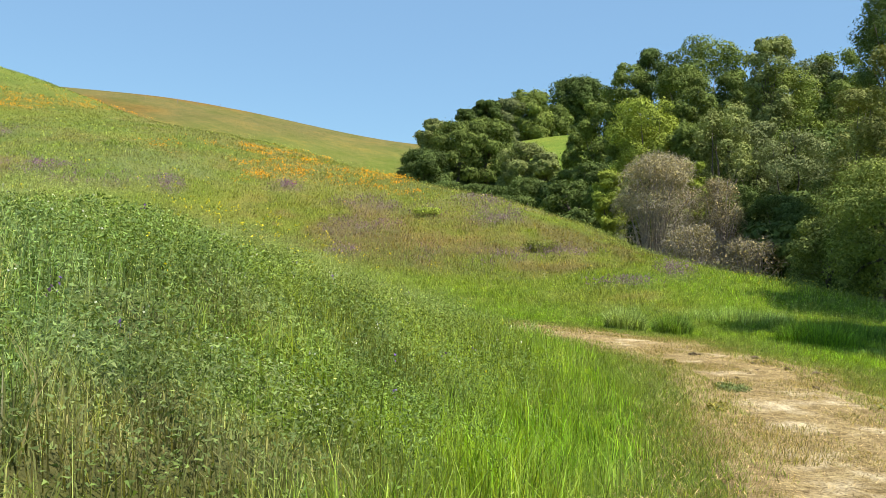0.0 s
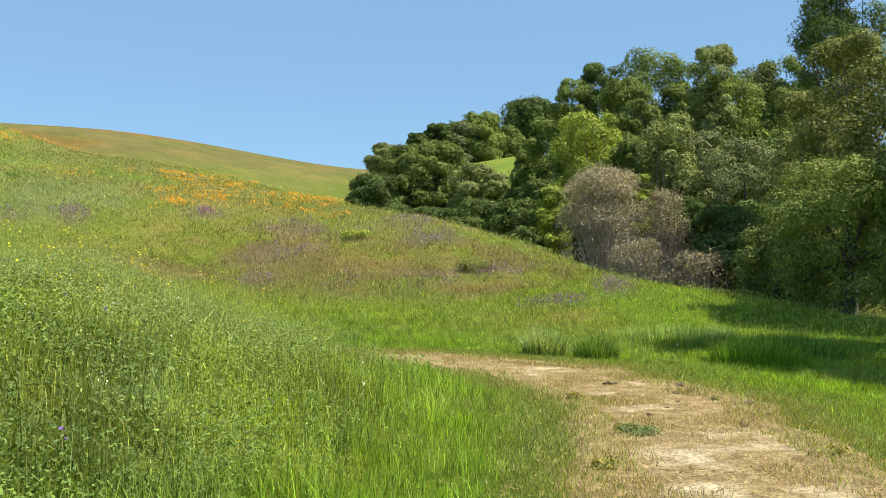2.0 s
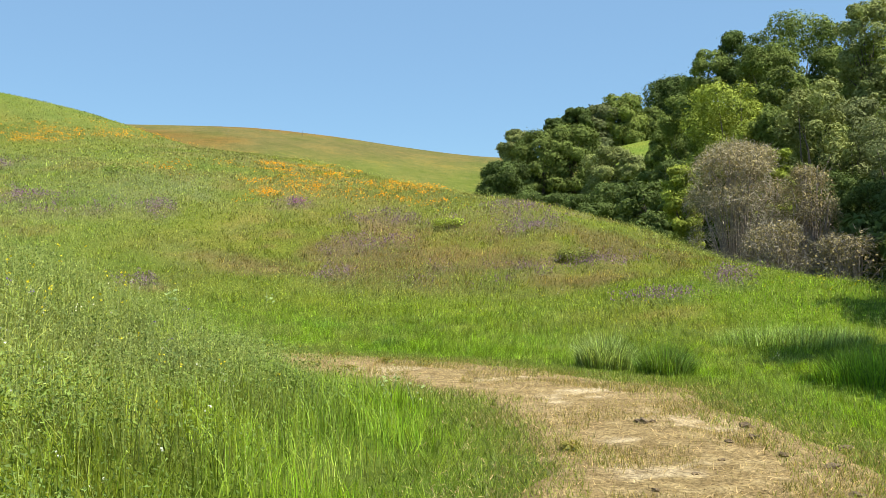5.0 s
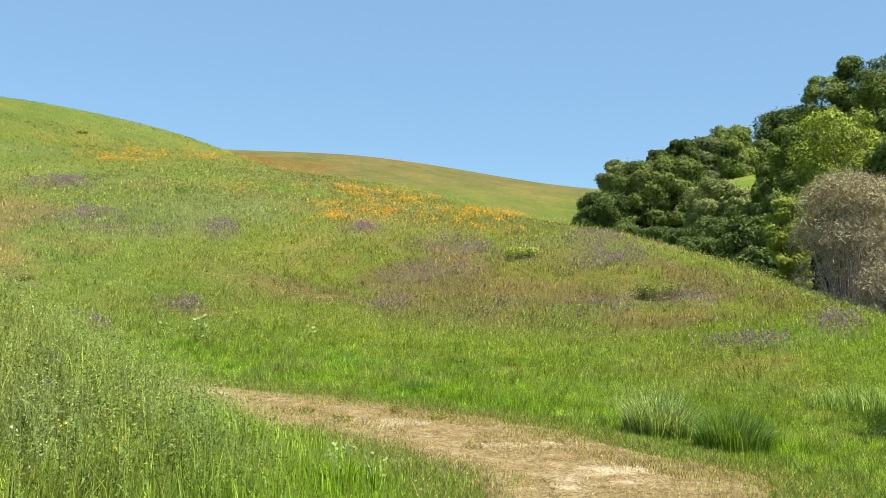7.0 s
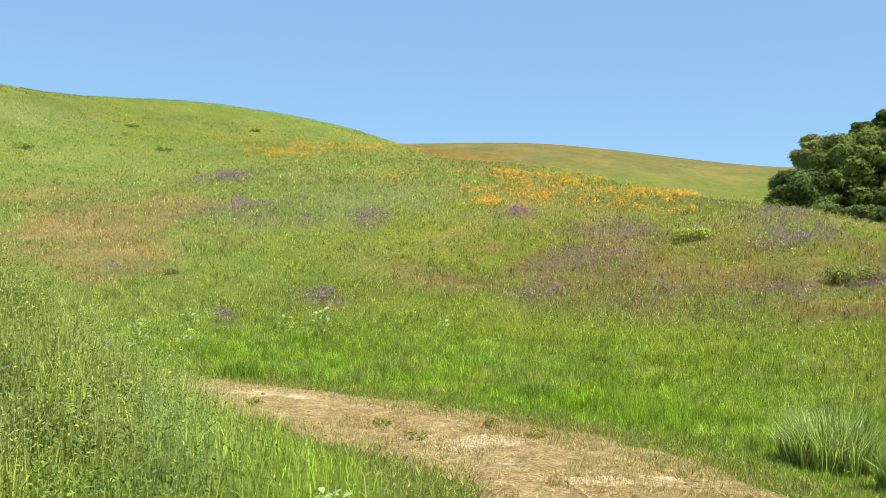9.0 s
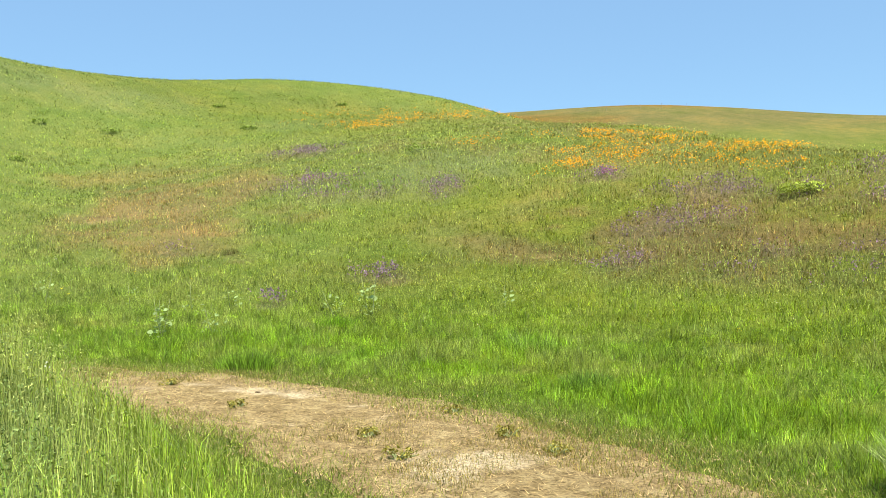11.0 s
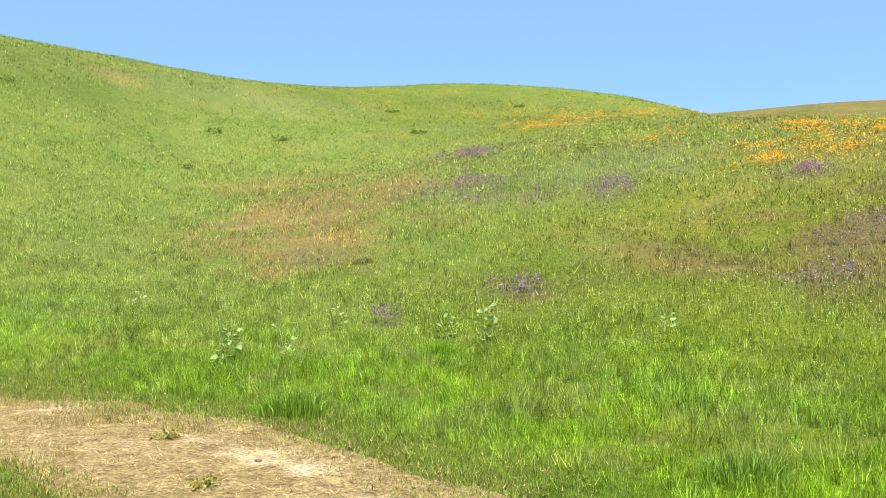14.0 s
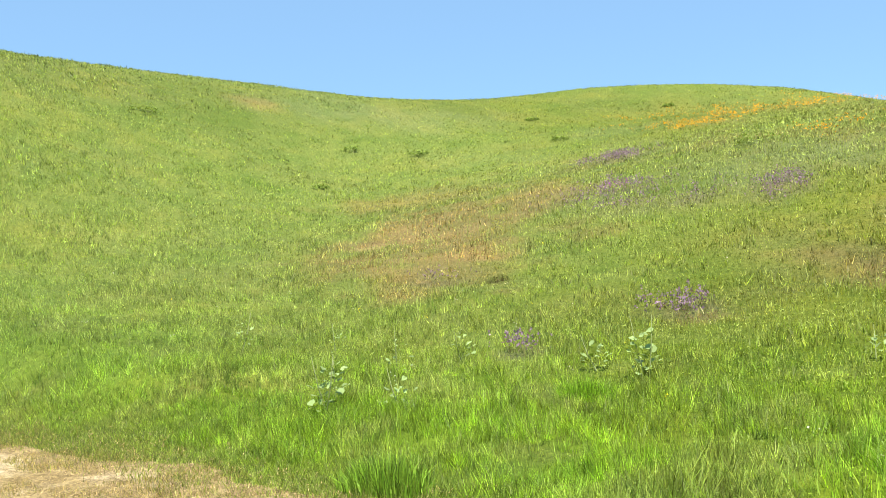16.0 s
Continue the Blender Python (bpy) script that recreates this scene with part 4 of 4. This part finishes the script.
def bare_bush(label, x, y, r, tall, colour, n):
    """A dome of fine twigs on many arching stems, with small young leaves over the top."""
    base = float(height(x, y))
    thing = tagged(new("bare_bush"), label, "bush")
    thing.location = (x, y, base)
    p, v, hubs, k = crown_points(0.0, tall, r, 84, n, 0.3)
    lines = []
    for h in hubs:
        foot = np.array((h[0] * 0.12 + rng.normal() * 0.1, h[1] * 0.12 + rng.normal() * 0.1, -0.1))
        bow = foot * 0.45 + h * 0.55 + np.array((0, 0, 0.22 * h[2])) + rng.normal(size=3) * 0.06 * r
        end = h + (h - bow) * 0.35 - np.array((0, 0, 0.1 * r))
        lines.append([(tuple(foot), 0.05), (tuple(bow), 0.032), (tuple(h), 0.02), (tuple(end), 0.008)])
    for line in lines:
        part("stem", tubes("stem", [line], PALE_BARK), thing)
    p[:, 2] = np.abs(p[:, 2])
    way = v * 0.8 + rng.normal(size=(n, 3)) * 0.8 + np.array((0, 0, -0.2))
    way /= np.linalg.norm(way, axis=1)[:, None]
    wing = np.cross(way, rng.normal(size=(n, 3)))
    wing /= np.linalg.norm(wing, axis=1)[:, None] + 1e-9
    ln, w = rng.uniform(0.1, 0.42, (n, 1)), rng.uniform(0.008, 0.018, (n, 1))
    tri = np.stack([p - wing * w, p + wing * w, p + way * ln], 1)
    part("twig_canopy", raw_mesh("twig_canopy", tri.reshape(-1, 3), np.arange(n * 3).reshape(n, 3), 3, np.repeat(np.array(colour) * rng.uniform(0.6, 1.3, (n, 1)), 3, 0), DRY), thing)
    m = (p[:, 2] > (0.5 + 0.35 * rng.random(n)) * tall) & (rng.random(n) < 0.6)
    q = p[m] + rng.normal(size=(m.sum(), 3)) * 0.08
    nor = v[m] + rng.normal(size=q.shape) * 0.6
    nor /= np.linalg.norm(nor, axis=1)[:, None]
    part("young_foliage", small_leaves("young_foliage", q, nor, rng.uniform(0.06, 0.12, len(q)), 1.2, np.array((0.37, 0.31, 0.15)) * rng.uniform(0.7, 1.3, (len(q), 1)), FOLIAGE), thing, "brownish young leaves")


bare_bush("greyish-brown twiggy bush, hardly in leaf", 12.5, 52.0, 2.75, 8.0, (0.36, 0.33, 0.265), 22000)
bare_bush("brownish twiggy bush at the wood's edge", 15.6, 50.0, 1.7, 7.5, (0.25, 0.22, 0.15), 8000)
bare_bush("low grey tangle of bare twigs", 13.6, 47.6, 1.8, 4.0, (0.25, 0.235, 0.205), 7000)
bare_bush("low grey tangle of bare twigs", 15.8, 45.2, 1.9, 4.0, (0.22, 0.205, 0.18), 6000)


# ---- single plants by the trail ----
def grass_tussock(label, x, y, rx, ry, tall, n, colour, pale=0.0):
    base = float(height(x, y))
    thing = tagged(new("grass_tussock"), label, "grass tuft", "tussocks beside the trail")
    thing.location = (x, y, base)
    a, r = rng.uniform(0, 2 * np.pi, n), np.sqrt(rng.random(n))
    px, py = np.cos(a) * r * rx, np.sin(a) * r * ry
    pz = height(px + x, py + y) - base
    h = tall * (1 - 0.4 * r * r) * rng.uniform(0.3, 1.12, n)
    # Tall blades paler: silvery, and the clump's sunlit top put into their colour.
    tint = np.array(colour) * 1.5 * rng.uniform(0.4, 1.35, (n, 1)) + pale * np.array((0.34, 0.38, 0.22)) * (rng.random((n, 1)) < 0.4) * (h[:, None] > 0.55 * tall)
    lean = (0.1 + 0.42 * r ** 1.5) * rng.uniform(0.5, 1.7, n)
    core = r < 0.7
    for name, m in (("tuft", core), ("outer_tuft", ~core)):
        part(name, blades(name, px[m], py[m], pz[m], h[m], rng.uniform(0.005, 0.011, m.sum()), lean[m], tint[m], BLADE, way=a[m] + rng.normal(0, 0.9, m.sum())), thing)


grass_tussock("silvery green clump of tall grass beside the trail", 4.05, 19.3, 0.42, 0.34, 0.62, 3000, (0.15, 0.21, 0.065), 1.1)
grass_tussock("dense deep green clump of tall grass", 4.8, 18.3, 0.38, 0.34, 0.56, 3000, (0.095, 0.17, 0.025), 0.35)
grass_tussock("broad pale-topped grass clump in tree shade", 7.8, 23.2, 1.5, 0.6, 0.5, 3600, (0.15, 0.23, 0.06), 0.8)
grass_tussock("arching green grass clump at the wood's edge", 7.3, 17.0, 0.8, 0.6, 0.6, 2600, (0.15, 0.26, 0.02), 0.2)
grass_tussock("dark green grass clump in tree shade", 8.8, 19.6, 1.2, 0.8, 0.6, 2600, (0.12, 0.21, 0.03))
grass_tussock("round green tussock with dry base by the trail", -4.65, 21.75, 0.5, 0.35, 0.32, 1300, (0.15, 0.25, 0.03))
grass_tussock("dark green grass tuft at the trail's edge", 0.1, 22.5, 0.32, 0.25, 0.26, 700, (0.135, 0.225, 0.04))
grass_tussock("small bright grass tuft on the lower slope", -1.6, 24.4, 0.45, 0.3, 0.32, 900, (0.17, 0.28, 0.03), 0.3)
grass_tussock("small bright grass tuft on the lower slope", -5.9, 25.2, 0.4, 0.3, 0.3, 800, (0.16, 0.28, 0.02))


def broadleaf_weed(label, x, y, tall, count, size, stalks=1, group="broad-leaved weeds in the grass"):
    base = float(height(x, y))
    thing = tagged(new("broadleaf_weed"), label, "weed", group)
    thing.location = (x, y, base)
    for k in range(stalks):
        lean = rng.normal(size=2) * 0.06
        line = [((0.05 * k, 0, -0.03), 0.009), ((0.05 * k + lean[0], lean[1], tall * 0.5), 0.007), ((0.05 * k + lean[0] * 1.6, lean[1] * 1.6, tall), 0.003)]
        me = tubes("stalk", [line], STALK)
        part("stalk", me, thing)
    count = int(1.7 * count)
    for k in range(count):
        a, h = rng.uniform(0, 2 * np.pi), tall * (0.12 + 0.62 * rng.random() ** 1.3)
        ln = 0.8 * size * rng.uniform(0.6, 1.35) * (1.15 - 0.45 * k / count)
        reach = rng.uniform(0.01, 0.24 * (1.1 - h / tall))
        out = np.array((math.cos(a), math.sin(a), rng.uniform(-0.1, 0.7)))
        side = np.array((-math.sin(a), math.cos(a), rng.uniform(-0.7, 0.7)))
        rows = []
        for t, w, up in ((0.0, 0.06, 0.0), (0.3, 0.42, 0.10), (0.6, 0.46, 0.10), (0.85, 0.28, 0.02), (1.0, 0.03, 0.0)):
            c = np.array((0, 0, h)) + out * (reach + ln * t) + np.array((0, 0, up * ln))
            wav = 0.05 * ln * math.sin(9 * t + k)
            rows += [c - side * w * ln + np.array((0, 0, 0.08 * ln + wav)), c, c + side * w * ln + np.array((0, 0, 0.08 * ln - wav))]
        f = []
        for i in range(4):
            o = i * 3
            f += [(o, o + 1, o + 4, o + 3), (o + 1, o + 2, o + 5, o + 4)]
        part("leaf", raw_mesh("leaf", np.array(rows), np.array(f), 4, np.repeat(np.array([(0.29, 0.39, 0.15)]) * rng.uniform(0.65, 1.2), 15, 0), HERB, True), thing)


STALK = bark_material("green_stalk", (0.16, 0.2, 0.06), (0.3, 0.34, 0.14))
WEED = "pale broad-leaved weed standing in the green grass"
broadleaf_weed(WEED, -7.2, 26.7, 0.5, 18, 0.105)
broadleaf_weed("tall pale broad-leaved weed with two stalks", -6.15, 26.5, 0.8, 27, 0.118, 2)
broadleaf_weed(WEED, -7.7, 22.8, 0.7, 27, 0.099, 2)
broadleaf_weed(WEED, -8.2, 23.2, 0.6, 19, 0.087)
broadleaf_weed(WEED, -7.2, 23.5, 0.5, 18, 0.081)
broadleaf_weed(WEED, -9.0, 24.6, 0.65, 14, 0.087)
broadleaf_weed(WEED, -9.4, 26.0, 0.5, 10, 0.093)
broadleaf_weed(WEED, -10.8, 24.6, 0.6, 12, 0.081)
broadleaf_weed(WEED, -12.2, 23.6, 0.7, 12, 0.074)
broadleaf_weed(WEED, -4.5, 28.9, 0.45, 10, 0.093)
broadleaf_weed("whitish broad-leaved weed at the trail's edge", 1.5, 14.95, 0.34, 22, 0.05)
broadleaf_weed("whitish broad-leaved weed at the trail's edge", 1.75, 15.15, 0.28, 15, 0.045)


def low_bush(label, x, y, r, tall, colour, n, leaf=0.05):
    base = float(height(x, y))
    thing = tagged(new("low_bush"), label, "bush")
    thing.location = (x, y, base)
    p, v, hubs, _ = crown_points(-0.1 * tall, tall, r, 30, n)
    p[:, 2] = np.abs(p[:, 2])
    nor = v + rng.normal(size=v.shape) * 0.5 + np.array((0, 0, 0.6))
    nor /= np.linalg.norm(nor, axis=1)[:, None]
    part("stem_cluster", tubes("stem_cluster", [[((0, 0, -0.05), 0.012), (tuple(h * 0.5), 0.009), (tuple(h), 0.004)] for h in hubs[:12]], STALK), thing)
    part("foliage", small_leaves("foliage", p, nor, leaf * rng.uniform(0.6, 1.4, n), 1.4, np.array(colour) * rng.uniform(0.7, 1.3, (n, 1)), HERB), thing)


low_bush("low bright green bush among the purple flowers", -0.75, 39.8, 0.7, 0.28, (0.31, 0.38, 0.065), 1600, 0.05)
low_bush("low dark green bush on the brownish slope", 4.0, 36.0, 0.75, 0.42, (0.22, 0.25, 0.06), 2200, 0.045)
for bx, by, br in ((-36.3, 43.2, 0.7), (-38.4, 40.4, 0.6), (-37.9, 52.6, 0.5), (-41.2, 30.8, 0.8), (-34.3, 60.5, 0.4), (-32.4, 49.6, 0.5), (-33.0, 35.8, 0.5), (-16.0, 43.3, 1.0)):
    low_bush("green clump of taller herbs on the hillside", bx, by, br, 0.14 + 0.1 * br, (0.21, 0.29, 0.06), 300, 0.07)
low_bush("low grey-green plant growing on the trodden trail", 3.56, 10.75, 0.26, 0.08, (0.17, 0.225, 0.085), 900, 0.02)
for bx, by, br in ((-0.41, 20.4, 0.16), (-0.47, 19.1, 0.15), (0.21, 18.6, 0.2), (0.6, 19.7, 0.17), (1.24, 19.3, 0.18), (3.4, 13.0, 0.14), (4.9, 9.6, 0.2), (2.9, 9.2, 0.16), (-2.6, 19.6, 0.15), (-4.4, 20.2, 0.18)):
    low_bush("small yellow-green weed on the dry trail", bx, by, br * 0.8, 0.10, (0.25, 0.235, 0.05), 140, 0.024)


def dirt_clod(x, y, r):
    bm = bmesh.new()
    bmesh.ops.create_icosphere(bm, subdivisions=2, radius=1.0)
    off = Vector((x * 7, y * 5, 0))
    for v in bm.verts:
        k = 1 + 0.75 * noise.noise(v.co * 1.8 + off)
        v.co = Vector((v.co.x * r * k * 1.3, v.co.y * r * k, v.co.z * r * 0.6 * k))
    me = bpy.data.meshes.new("dirt_clod")
    bm.to_mesh(me)
    bm.free()
    me.materials.append(CLOD)
    ob = tagged(new("dirt_clod", me), "dark dried clod of earth on the trail", "clod", "clods on the trail")
    ob.matrix_world = pose(x, y, float(height(x, y)) + 0.022 + r * 0.08, 0, 0, rng.uniform(0, 360))


CLOD = bark_material("dark_earth", (0.08, 0.052, 0.024), (0.19, 0.135, 0.07))
for cx, cy, cr in ((4.11, 14.29, 0.13), (4.2, 14.32, 0.07), (5.05, 14.12, 0.11), (5.65, 13.2, 0.10), (5.34, 12.5, 0.11), (5.08, 12.9, 0.07), (4.29, 12.2, 0.06), (4.7, 11.0, 0.08), (5.24, 11.65, 0.09), (3.95, 11.7, 0.05), (5.0, 13.6, 0.08), (4.57, 12.7, 0.05), (4.75, 13.4, 0.06), (-3.0, 20.3, 0.06), (2.2, 17.6, 0.05)):
    dirt_clod(cx, cy, cr * 0.5)


def fence_post(x, y):
    line = [((0, 0, -0.4), 0.04), ((0, 0, 0.5), 0.036), ((0.02, 0, 0.9), 0.032)]
    ob = tagged(new("fence_post", tubes("fence_post", [line], POST_WOOD)), "thin weathered wooden post on the far ridge", "post", "fence posts on the far ridge")
    ob.location = (x, y, float(height(x, y)))


for fx, fy in ((-52.0, 151.5), (-47.5, 155.0), (-44.5, 157.0), (-41.0, 159.0)):
    fence_post(fx, fy)


def build_wild_flowers():
    def scatter_heads(name, label, density, colour, size, low, high, box=(-20, 14, 4, 34)):
        x, y = scatter(density, 0.5, box)
        n, k = len(x), 4
        d = np.repeat(trail_distance(x, y), k)
        h = np.repeat(height(x, y) + rng.uniform(low, high, n), k) + rng.uniform(-0.05, 0.03, n * k)
        p = np.stack([np.repeat(x, k) + rng.normal(0, 0.02, n * k), np.repeat(y, k) + rng.normal(0, 0.02, n * k), h], 1)
        nor = rng.normal(size=(n * k, 3))
        nor /= np.linalg.norm(nor, axis=1)[:, None]
        stuff(name, leaves(name, p, nor, (size + 0.0008 * d) * rng.uniform(0.7, 1.3, n * k), 1.2, np.array(colour) * rng.uniform(0.8, 1.2, (n * k, 1)), PETAL), label, "flowers")
        stalk = blades(name + "_stalks", x, y, height(x, y), np.repeat(1.0, n) * (low + high) / 2, np.full(n, 0.005), np.full(n, 0.1), np.repeat(np.array([(0.2, 0.26, 0.06)]), n, 0), BLADE, segments=1)
        stuff(name + "_stalks", stalk, "thin green stalks carrying small flowers", "flowers")
    bank = lambda x, y: bank_side(x, y) * smooth(2.4, 4.0, trail_distance(x, y)) * in_sight(x, y)
    scatter_heads("mustard_flowers", "small yellow mustard flowers above the grass", lambda x, y: bank(x, y) * 0.35 + in_sight(x, y) * 0.12 * smooth(2.5, 4, trail_distance(x, y)) + 7 * patches(x, y, [(10.0, 27.5, 1.6, 1.2, 0, 1.0), (11.5, 26.0, 1.5, 0.8, 0, 0.8)]), (0.75, 0.62, 0.03), 0.012, 0.4, 0.55)
    crest = lambda x, y: np.exp(-((x + 3.2) ** 2 + (y - 13.6) ** 2) / 3.0) + 0.7 * np.exp(-((x + 2.2) ** 2 + (y - 11.2) ** 2) / 1.5)
    scatter_heads("tall_mustard", "tall yellow mustard in flower on the bank's crest", lambda x, y: 5.0 * crest(x, y), (0.78, 0.66, 0.04), 0.016, 0.55, 0.95)
    scatter_heads("bank_lupins", "violet lupin spikes on the grassy bank", lambda x, y: bank(x, y) * 1.6 * smooth(0.5, 0.65, fbm(x, y, 1.5, 181)), (0.22, 0.13, 0.42), 0.016, 0.35, 0.5)
    scatter_heads("white_flowers", "tiny whitish flower heads among the grass", lambda x, y: bank(x, y) * 2.0 + in_sight(x, y) * 0.12 * smooth(2.5, 4, trail_distance(x, y)), (0.6, 0.62, 0.5), 0.012, 0.3, 0.45)


build_wild_flowers()
